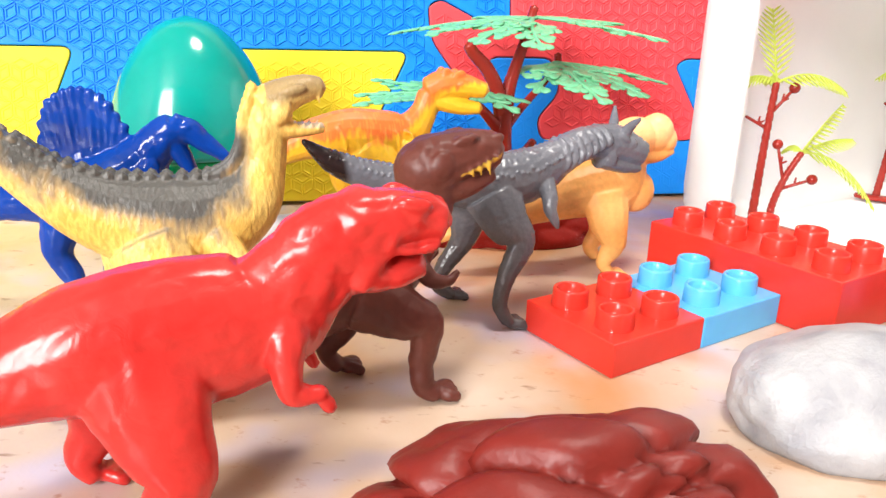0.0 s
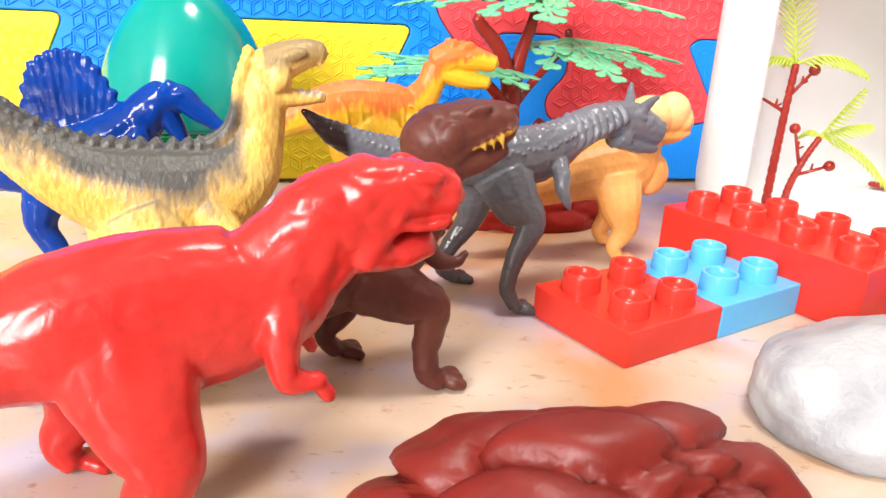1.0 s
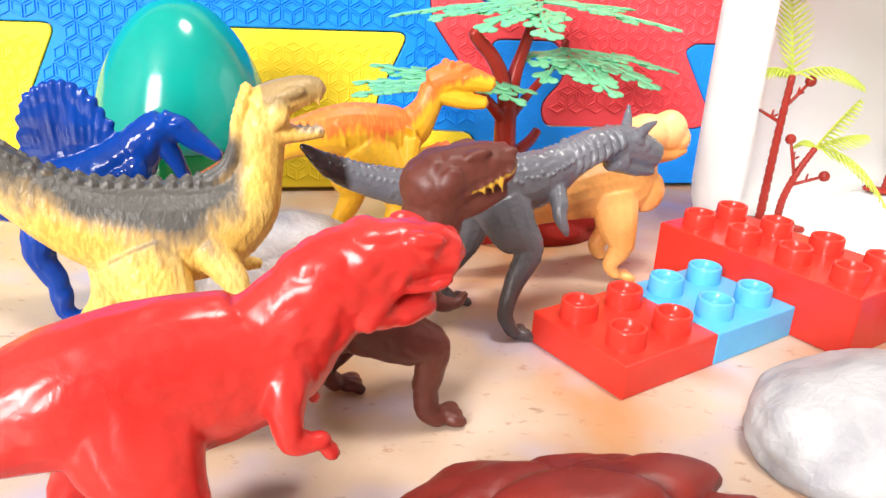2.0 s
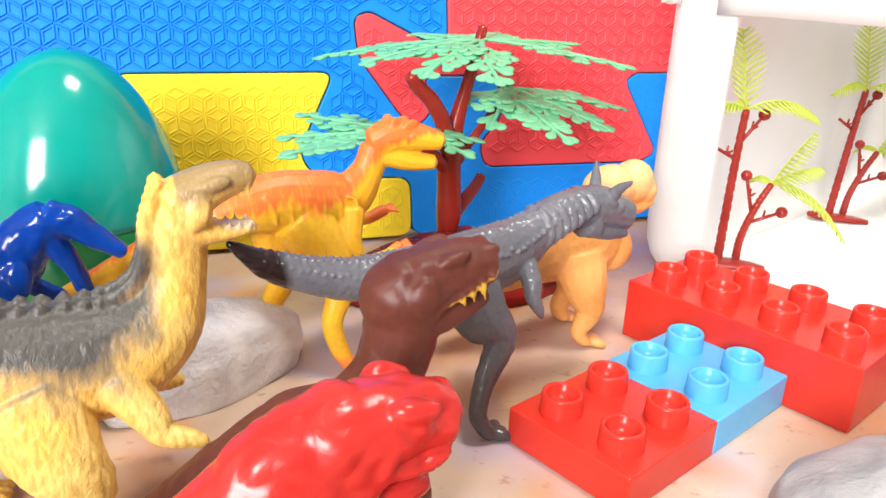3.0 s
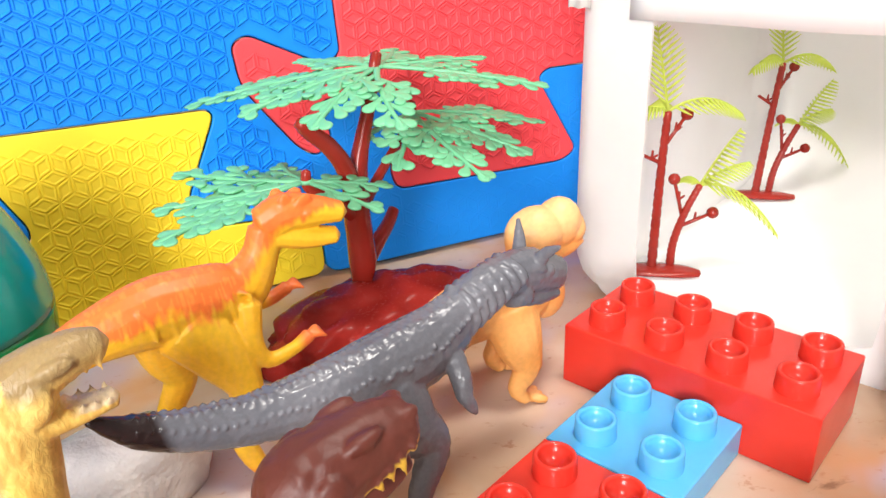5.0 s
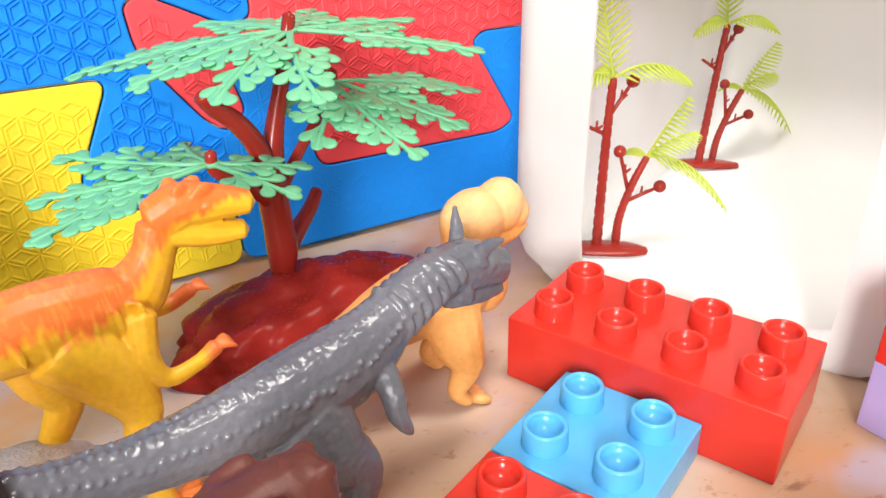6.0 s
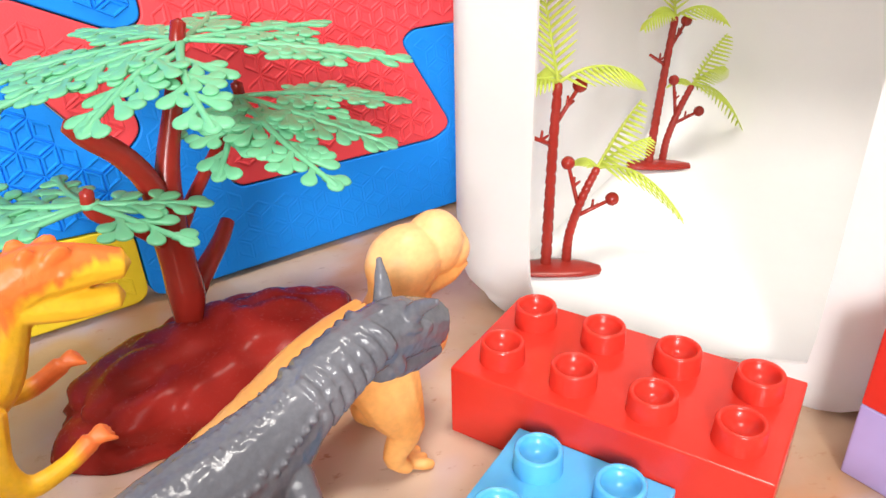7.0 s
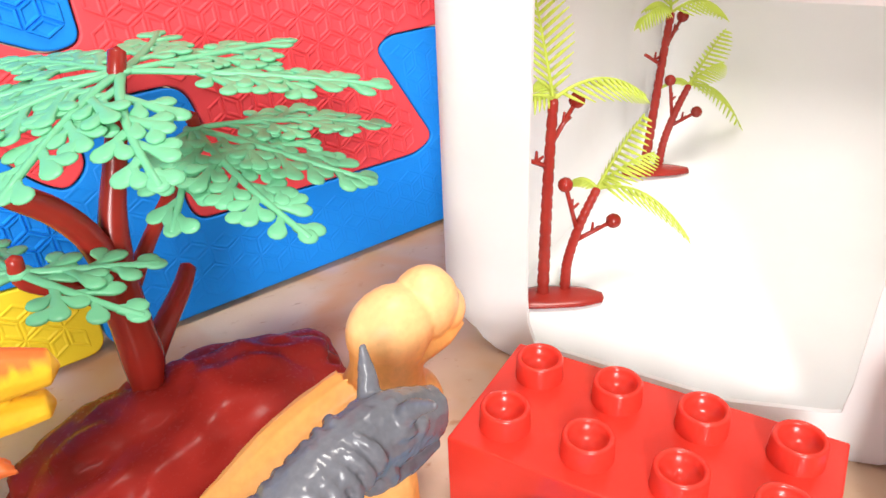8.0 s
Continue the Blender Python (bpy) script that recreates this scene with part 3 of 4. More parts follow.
def tree():
    top = thing("toy_tree", pose(0.0287, 0.3205, 0), "toy tree with green lobed leaves and red-brown trunk", "toy tree")
    rock = stone("rock", (45, 27, 22.5), Matrix(), ROCK, "glossy red-brown moulded rock base", "", 12.6, 0.06, 0.22, 0.15, 16, 0.07)
    rock.parent = top
    rock.matrix_local = pose(0.007, -0.004, 0, 0, 0, 22)

    def limb(points, name="branch"):
        b = bmesh.new()
        tube(b, points, 5, 12)
        b.transform(Matrix.Scale(MM, 4))
        part(name, b, BARK, top, smooth=True)

    limb([(0, -1, 8, 4.4), (-0.6, -0.5, 17, 3.4), (0.2, 0, 26, 4.6), (0, 0, 35, 4.4), (-0.2, 0.4, 46, 4.2), (2.2, 4, 60, 2.9), (6.5, 8, 74, 2.2), (11, 12, 91, 1.8)], "trunk")
    limb([(0.2, 0.8, 44, 3.4), (-2.5, -1, 58, 3.0), (-7, -4, 67, 2.8), (-12.5, -7, 73, 2.5), (-15, -8.2, 76.5, 2.2)])
    limb([(0.8, 0.8, 43, 2.4), (8, 9, 51, 1.7), (22, 23, 66, 1.5), (23, 24, 72, 1.6)])
    limb([(0, 1, 24, 3.6), (6, 9, 28, 2.8), (11.5, 18, 31, 2.4), (14.5, 23, 34, 2.1)])
    limb([(-0.6, -0.5, 42, 2.6), (-8, -6.5, 51, 2.0), (-14.6, -10, 57, 1.7), (-15, -10, 62, 1.5)])
    leaf_spray(top, (11, 12, 87), ((178, 58, 8), (206, 46, 7), (236, 40, 9), (272, 38, 10), (343, 52, 7), (20, 40, 2), (72, 32, 0), (128, 36, 1)), 1)
    leaf_spray(top, (23, 24, 68.5), ((358, 46, 7), (322, 42, 10), (288, 46, 11), (252, 34, 9), (215, 24, 4)), 2)
    leaf_spray(top, (-15, -10, 59), ((216, 48, 3), (188, 42, 2), (160, 40, -2), (110, 20, 0), (353, 24, 3), (318, 26, 5)), 3)


tree()


# ---- the surprise egg ----
def egg():
    top = thing("toy_egg", pose(-0.088, 0.290, 0), "large glossy green plastic egg standing on its end", "toy egg")
    height, seam = 85.0, 37.0

    def shell(z0, z1, mat, name, label, grow=0.0):
        bm = bmesh.new()
        rows = []
        for t in np.linspace(z0, z1, 26):
            u = min(max(2 * t / height - 1, -0.9995), 0.9995)
            r = 30.5 * math.sqrt(1 - u * u) * (1 - 0.14 * u) + grow
            rows.append([bm.verts.new((r * MM * math.cos(w), r * MM * math.sin(w), t * MM)) for w in np.linspace(0, 2 * math.pi, 56, endpoint=False)])
        for r0, r1 in zip(rows, rows[1:]):
            for i in range(56):
                bm.faces.new((r0[i], r0[(i + 1) % 56], r1[(i + 1) % 56], r1[i]))
        bm.faces.new(rows[0])
        bm.faces.new(rows[-1])
        part(name, bm, mat, top, label, smooth=True)

    shell(0.0, seam - 0.2, EGG_LOW, "lower_half", "darker green lower shell", -0.25)
    shell(seam + 0.2, height, EGG_TOP, "upper_half", "teal green upper shell")


egg()


# ---- toy dinosaurs ----
def figure(name, m, shape, mat, paint, label, voxel=0.62, ripple=0.0, ripple_scale=300.0, soft=3, where=None, stretch=(1, 1, 1)):
    """One moulded figure: limbs and lumps melted into one skin, then painted."""
    bm = bmesh.new()
    shape(bm)
    bm.transform(Matrix.Scale(MM, 4))
    ob = mesh_object("raw", bm, mat)
    r = ob.modifiers.new("melt", "REMESH")
    r.mode, r.voxel_size = "VOXEL", voxel * MM
    s = ob.modifiers.new("soft", "SMOOTH")
    s.factor, s.iterations = 0.5, soft
    data = evaluated_mesh(ob)
    n = len(data.vertices)
    co, no = np.empty(n * 3), np.empty(n * 3)
    data.vertices.foreach_get("co", co)
    data.vertices.foreach_get("normal", no)
    co, no = co.reshape(-1, 3), no.reshape(-1, 3)
    grain = np.array([noise.noise(Vector(c * np.array(stretch)) * ripple_scale) for c in co])
    broad = np.array([noise.noise(Vector(c) * 90.0) for c in co])
    colours = np.ones((n, 4))
    colours[:, :3] = paint(co / MM, no, grain, broad)
    if ripple:
        amount = ripple if where is None else ripple * where(co / MM)
        co = co + no * (np.abs(grain) * amount * MM)[:, None]
        data.vertices.foreach_set("co", co.ravel())
    low = co[:, 2].min()
    co[:, 2] -= low
    data.vertices.foreach_set("co", co.ravel())
    layer = data.attributes.new("paint", "FLOAT_COLOR", "POINT")
    layer.data.foreach_set("color", colours.ravel())
    data.materials.clear()
    data.materials.append(mat)
    data.shade_smooth()
    done = new(name, data)
    done.matrix_world = m
    return tagged(done, label, "toy dinosaur", "toy dinosaurs")


def blend(a, b, f):
    f = np.clip(f, 0, 1)[:, None]
    return np.array(a)[None, :] * (1 - f) + np.array(b)[None, :] * f if np.ndim(a) == 1 else a * (1 - f) + np.array(b)[None, :] * f


def mirror_tube(bm, points, **more):
    tube(bm, points, **more)
    tube(bm, [(p[0], -p[1], *p[2:]) for p in points], **more)


def cone(bm, base, tip, r):
    tube(bm, [(*base, r), (*(Vector(base).lerp(Vector(tip), 0.6)), r * 0.6), (*tip, r * 0.22)], 2, 7)


def toes(bm, x, y, spread=1.0, r=1.5, length=5.0):
    for k in (-1, 0, 1):
        tube(bm, [(x, y, r + 0.6, r * 1.1), (x + length * 0.6, y + k * spread * 2.2, r + 0.4, r), (x + length, y + k * spread * 3.0, r * 0.8, r * 0.8)], 2, 8)


def red_rex(bm):
    tube(bm, [(-128, 6, 22, 1.2), (-108, 4, 23.5, 3.2), (-88, 2, 26.5, 5.8), (-72, 0, 30.5, 8.6), (-60, 0, 33.5, 11, 11.8), (-51, 0, 34, 11, 14.0), (-40, 0, 35, 10.2, 14.2), (-28, 0, 37.2, 8.4, 12.4), (-21, 0, 43.5, 7.0, 9.8), (-15, 0, 49, 6.8, 9.4), (-9, 0, 50, 6.8, 9.0)], 5, 18)
    blob(bm, (-10, 0, 52.6), (8.8, 6.8, 7.2), (0, 0, 0), 3)
    tube(bm, [(-10, 0, 53, 6.8, 6.4), (-4, 0, 53.6, 6.4, 5.8), (1.5, 0, 53.4, 5.4, 5.0), (5.5, 0, 52.6, 4.6, 4.4)], 4, 14)
    tube(bm, [(-11, 0, 44.6, 6.4, 5), (-4, 0, 43.4, 5.2, 3.4), (2.0, 0, 44, 3.6, 2.2)], 4, 12)
    for s in (-1, 1):
        blob(bm, (-1.0, s * 5.2, 57.4), (3.8, 1.5, 1.5), (0, 8, 0))
        blob(bm, (-0.4, s * 5.6, 54.8), (1.2, 0.7, 1.1))
        tube(bm, [(-6, s * 5.6, 49.4, 1.0), (-1, s * 5.4, 48.6, 0.9), (4.5, s * 4.2, 49.2, 0.7)], 3, 7)
        blob(bm, (-5.5, s * 5.4, 51), (1.6, 1.6, 4.6), (0, 15, 0))
        blob(bm, (-9.5, s * 5.4, 46.5), (3.0, 1.6, 5.6), (0, 20, 0))
        blob(bm, (-18, s * 5.6, 45), (2.2, 1.6, 6.0), (0, 30, 0))
        blob(bm, (-24.5, s * 6.2, 41), (2.0, 1.5, 6.4), (0, 34, 0))
        blob(bm, (4.6, s * 2.4, 54.4), (1.4, 1.0, 0.8))
        for x in (-3, -1, 1, 3):
            cone(bm, (x, s * 3.8, 49.2), (x, s * 3.8, 47.4), 0.7)
    tube(bm, [(-51, -2, 39, 7, 11), (-49.5, -5.5, 31, 7, 11.6), (-47, -8.5, 21, 6.2, 9), (-44.5, -10.5, 12, 5, 6.4), (-48, -11, 6, 3.8, 4.2), (-46, -11, 2, 3.6, 2.4)], 4, 14)
    tube(bm, [(-55, 6, 34, 8, 11), (-58, 10, 21, 6, 7), (-60, 11, 12, 4.4, 5), (-63, 11, 6, 3.2, 3.4), (-61, 11, 2, 3.4, 2.2)], 4, 14)
    toes(bm, -45, -11)
    toes(bm, -60, 11)
    mirror_tube(bm, [(-25, -3.5, 38.5, 4.4), (-25.2, -7, 33.5, 3.8), (-25.6, -9, 29.5, 2.9), (-24.6, -9.6, 25.2, 2.2), (-19.8, -9.4, 24, 1.6), (-17.4, -9, 20.5, 0.9)], steps=4, sides=10)


def brown_rex(bm):
    tube(bm, [(-92, 4, 9, 1.2), (-74, 2, 12, 3.2), (-56, 0, 17, 6), (-40, 0, 23.5, 8.2, 9.0), (-28, 0, 28.5, 8.8, 10.6), (-18.5, 0, 31.5, 7.8, 9.4), (-12.5, 0, 37, 6.4, 7.2), (-9.2, 0, 44, 6.2, 6.8), (-7.6, 0, 52, 6.6, 7.2)], 5, 16)
    blob(bm, (-7.4, 0, 54.6), (8.4, 7.2, 7.8), (0, 0, 0), 3)
    tube(bm, [(-8.5, 0, 55.2, 7.2, 7.4), (-3, 0, 57.2, 6.9, 6.6), (3.6, 0, 58.8, 5.8, 5.4), (9.0, 0, 59.2, 4.6, 4.2)], 4, 14)
    tube(bm, [(-8, 0, 50, 6.0, 4.6), (1, 0, 51, 5.0, 3.0), (8, 0, 53.6, 3.6, 2.2)], 4, 12)
    for s in (-1, 1):
        blob(bm, (-0.4, s * 4.6, 62.4), (3.6, 1.5, 1.3), (0, -15, 0))
        blob(bm, (-6.5, s * 6.6, 57), (3.0, 1.2, 3.6), (0, 15, 0))
        blob(bm, (8.4, s * 2.4, 62.4), (1.7, 1.4, 1.1))
        for k, x in enumerate((0.6, 2.8, 5.0, 7.2)):
            line = 56.0 + 0.42 * x
            cone(bm, (x, s * (6.3 - 0.3 * k), line), (x + 0.4, s * (6.7 - 0.3 * k), line - (3.9 if k in (1, 2) else 2.0)), 0.75)
    tube(bm, [(-24, -5, 27, 6.5, 9.0), (-16, -9, 23, 5.0, 6.4), (-10.5, -10, 20.0, 3.6, 4.4), (-11.6, -10, 11, 2.8, 3.0), (-11, -10, 4.5, 2.9, 2.9), (-8, -10, 2, 3.4, 2.0)], 4, 12)
    tube(bm, [(-28, 5, 27, 6.5, 8.4), (-26, 9, 19, 4.6, 5.6), (-27, 10, 12, 3.2, 3.8), (-31, 10, 7, 2.6, 2.6), (-28, 10, 2.2, 3.0, 2.0)], 4, 12)
    toes(bm, -8, -10, 1.0, 1.7)
    toes(bm, -27, 10)
    mirror_tube(bm, [(-13, -6, 35.5, 2.8), (-9.5, -8, 31, 2.1), (-5, -8.5, 30, 1.4), (-2.5, -8, 32, 0.8)], steps=4, sides=9)


def horned(bm):
    tube(bm, [(-69, 0, 56.5, 0.7), (-62, 0, 51, 2.9), (-53.7, 0, 47, 3.9), (-42, 0, 43.6, 4.9), (-26.5, 0, 42, 6.4, 6.6), (-11, 0, 41.5, 8, 8.6), (1, 0, 43.4, 7.4, 8), (9.5, 0, 47.6, 5.6, 6), (16.6, 0, 51, 5, 5.4), (23, 0, 52, 4.8, 5.2)], 6, 18)
    tube(bm, [(22, 0, 52, 5, 5.4), (29, 0, 51.4, 5.4, 6), (35, 0, 49.4, 4.8, 5.4), (40.6, 0, 47.2, 3.9, 4.5)], 4, 14)
    tube(bm, [(25, 0, 46.6, 4.4, 3.0), (33, 0, 43.9, 4.0, 2.2), (39.6, 0, 42.8, 3.0, 1.6)], 4, 12)
    for s in (-1, 1):
        tube(bm, [(31, s * 3, 54, 2.0), (31.8, s * 5, 57, 1.5), (31.8, s * 9.5, 60.2, 0.5)] if s < 0 else [(31, 3, 54, 2.0), (32.5, 4.6, 58, 1.4), (33.5, 6, 62, 0.45)], 3, 9)
        blob(bm, (33.5, s * 4.2, 51.6), (2.2, 1.2, 1.8))
        blob(bm, (41.5, s * 1.8, 48.6), (1.2, 1.0, 0.9))
        blob(bm, (30.5, s * 4.4, 53.4), (3.0, 1.3, 1.1), (0, 25, 0))
        blob(bm, (27, s * 4.2, 48), (1.6, 1.2, 3.2), (0, -15, 0))
        blob(bm, (37, s * 3.4, 46.6), (2.6, 1.0, 0.8), (0, 18, 0))
        tube(bm, [(3, s * 5.6, 41, 2.8), (2.2, s * 9.2, 38, 2.5), (1.6, s * 11.0, 34.6, 2.0), (3.0, s * 11.8, 31.2, 1.3), (4.2, s * 11.6, 29.0, 0.6)], 4, 9)
    rng = random.Random(5)
    for k in range(48):
        f = k / 47
        x = -62 + 82 * f
        z = np.interp(x, [-62, -53, -42, -26, -11, 1, 9, 17, 23], [51, 47, 43.6, 42, 41.5, 43.4, 47.6, 51, 52])
        r = np.interp(x, [-62, -53, -42, -26, -11, 1, 9, 17, 23], [2.9, 3.9, 4.9, 6.6, 8.6, 8, 6, 5.4, 5.2])
        for w in (-66, -14, 14, 66):
            a = radians(w + rng.uniform(-5, 5))
            blob(bm, (x, r * 0.97 * math.sin(a), z + r * 0.96 * math.cos(a)), (0.62, 0.6, 0.6), detail=1)
    for k in range(7):
        x = 10 + k * 2.4
        for y in (-1, 1):
            tube(bm, [(x - 1, y * 4.9, 44 + k * 1.2, 0.6), (x + 0.4, y * 5.4, 47.5 + k * 0.9, 1.0), (x - 0.4, y * 3.9, 52 + k * 0.6, 0.9), (x - 1.2, y * 1.6, 53.6 + k * 0.55, 0.7)], 3, 7)
    tube(bm, [(-14, -4, 38, 5.6, 9), (-11.5, -8, 31.5, 5.0, 7.2), (-7.5, -10.5, 25, 3.6, 4.6), (-13, -13, 16, 2.4, 2.9), (-15.2, -14, 8, 2.1, 2.3), (-12.5, -14.5, 2.2, 2.8, 1.8)], 5, 12)
    tube(bm, [(-14, 5, 38, 6, 8.4), (-15, 10, 28, 5, 6.5), (-16, 12, 20, 3.6, 4.2), (-22, 12, 12, 2.6, 2.8), (-24, 12, 6, 2.4, 2.6), (-20, 12, 2.2, 3.2, 2.0)], 5, 12)
    toes(bm, -12.5, -14.5)
    toes(bm, -20, 12)


def yellow_rex(bm):
    tube(bm, [(-115, 4, 72, 1.5), (-92, 2, 66, 3.2), (-76, 0, 60, 4.6), (-67, 0, 55, 5.6), (-58.9, 0, 48, 7), (-47.4, 0, 40.5, 9, 9.8), (-34.6, 0, 36.5, 11, 12.4), (-21, 0, 36.5, 10.6, 12.2), (-11.5, 0, 42, 8, 9.4), (-7, 0, 51, 5.4, 5.9), (-6, 0, 60, 5.2, 5.8), (-4, 0, 65.5, 5.4, 5.4)], 5, 18)
    tube(bm, [(-6, 0, 65.2, 5.4, 5.8), (-1, 0, 68.4, 5.0, 4.6), (4.5, 0, 70.2, 3.9, 3.6), (8.4, 0, 70.4, 2.7, 2.6)], 4, 14)
    tube(bm, [(-5, 0, 60.5, 5, 3.6), (2, 0, 59.6, 3.8, 2.1), (8.6, 0, 60, 2.4, 1.4)], 4, 12)
    for s in (-1, 1):
        blob(bm, (1.0, s * 4.4, 70.2), (3.4, 1.3, 1.5), (0, -12, 0))
        blob(bm, (-2.5, s * 4.9, 65), (2.6, 1.3, 3.6), (0, 20, 0))
        for x in (1.5, 3.5, 5.5, 7.5):
            cone(bm, (x, s * 2.6, 60.6), (x, s * 2.5, 62.4), 0.55)
            cone(bm, (x, s * 2.2, 68.4), (x, s * 2.3, 66.2), 0.5)
    back = spline([(-92, 0, 69, 0), (-67, 0, 60.5, 0), (-58.9, 0, 55, 0), (-47.4, 0, 50, 0), (-34.6, 0, 48.5, 0), (-21, 0, 48.5, 0), (-15.5, 0, 51, 0), (-12.8, 0, 56, 0), (-11.5, 0, 63, 0), (-9, 0, 70, 0)], 4)
    for q in back:
        for y in (-2.3, 2.3):
            blob(bm, (q[0], y, q[2] - 0.2), (1.7, 1.1, 2.3), detail=1)
    tube(bm, [(-20, -7, 34, 5), (-15, -11, 27.5, 3.6), (-13, -12.5, 24, 2.6), (-8.5, -13.5, 22.5, 2.0), (-5.5, -13.8, 21.2, 1.2)], 4, 10)
    tube(bm, [(-20, 7, 34, 5), (-15, 11, 26, 3.4), (-12, 12, 22, 2.4), (-7, 12.5, 21, 1.4)], 4, 10)
    tube(bm, [(-36, -6, 33, 7.5, 11), (-31, -11, 22, 6.4, 8), (-27.5, -12, 14, 4.6, 5.2), (-32, -12, 7, 3.4, 3.6), (-30, -12, 2.2, 3.6, 2.2)], 4, 12)
    tube(bm, [(-40, 6, 33, 7.5, 11), (-43, 11, 20, 6, 7), (-47, 12, 12, 4, 4.6), (-52, 12, 6, 3.2, 3.4), (-50, 12, 2.2, 3.6, 2.2)], 4, 12)
    toes(bm, -29, -12)
    toes(bm, -49, 12)


def sail_back(bm):
    tube(bm, [(-112, 3, 22, 1), (-90, 2, 27, 2.4), (-72, 0, 32, 4.2), (-57.6, 0, 33, 5.4), (-44, 0, 35, 7.6, 8.2), (-30, 0, 38.5, 8, 8.8), (-19.5, 0, 45, 6.2, 7.2), (-13, 0, 52, 4.6, 5.6), (-8.5, 0, 55.6, 4.0, 4.8)], 5, 16)
    tube(bm, [(-9, 0, 55.4, 4.0, 4.4), (-4, 0, 54, 3.4, 3.4), (1, 0, 50, 2.5, 2.4), (5.5, 0, 46.8, 1.9, 1.7)], 4, 12)
    tube(bm, [(-9, 0, 51, 3.4, 3), (-5.5, 0, 44, 2.6, 2.2), (-3, 0, 37, 1.9, 1.5)], 4, 10)
    for s in (-1, 1):
        blob(bm, (-5.2, s * 3.0, 56), (1.8, 0.9, 1.0))
    ridge = [(-47, 46), (-45.5, 56), (-43, 62), (-38.5, 65), (-33.8, 65.6), (-28.6, 64), (-24.6, 58.5), (-20.5, 52)]
    for k, q in enumerate(spline([(*p, 0) for p in ridge], 4)):
        foot = (-33 + (q[0] + 33) * 0.6, np.interp(q[0], [-47, -18], [37, 44]))
        rib = k % 2 == 0
        tip = (q[0], q[1] + (0.6 if rib else -0.6))
        tube(bm, [(foot[0], 0, foot[1], 2.2, 2.4), ((tip[0] + foot[0]) / 2, 0, (tip[1] + foot[1]) / 2, 1.1 if rib else 0.95, 1.6), (tip[0], 0, tip[1], 1.0 if rib else 0.6, 1.2)], 3, 8)
    for s in (-1, 1):
        blob(bm, (-17, s * 5, 42), (4, 2.5, 6), (0, 30, 0))
        blob(bm, (-28, s * 7, 38), (2, 1.6, 6), (0, 20, 0))
        blob(bm, (-12, s * 3.4, 50.5), (2, 1.6, 4), (0, 30, 0))
    tube(bm, [(-38, -5, 38, 6, 7.5), (-41, -8.5, 27, 4.8, 5.4), (-42, -9, 20, 3.6, 4), (-38.5, -9, 12, 2.6, 3), (-38, -9, 5, 2.5, 2.6), (-36, -9, 2, 3, 2)], 4, 12)
    tube(bm, [(-36, 5, 38, 6, 7.5), (-32, 8.5, 26, 4.6, 5.2), (-30, 9, 18, 3.4, 4), (-34, 9, 10, 2.6, 2.8), (-33, 9, 2, 3, 2)], 4, 12)
    toes(bm, -36, -9)
    toes(bm, -33, 9)
    mirror_tube(bm, [(-20, -5, 43, 3.2), (-17, -7, 37, 2.3), (-12, -7.6, 34, 1.7), (-9, -7.4, 31.5, 1.0)], steps=4, sides=9)


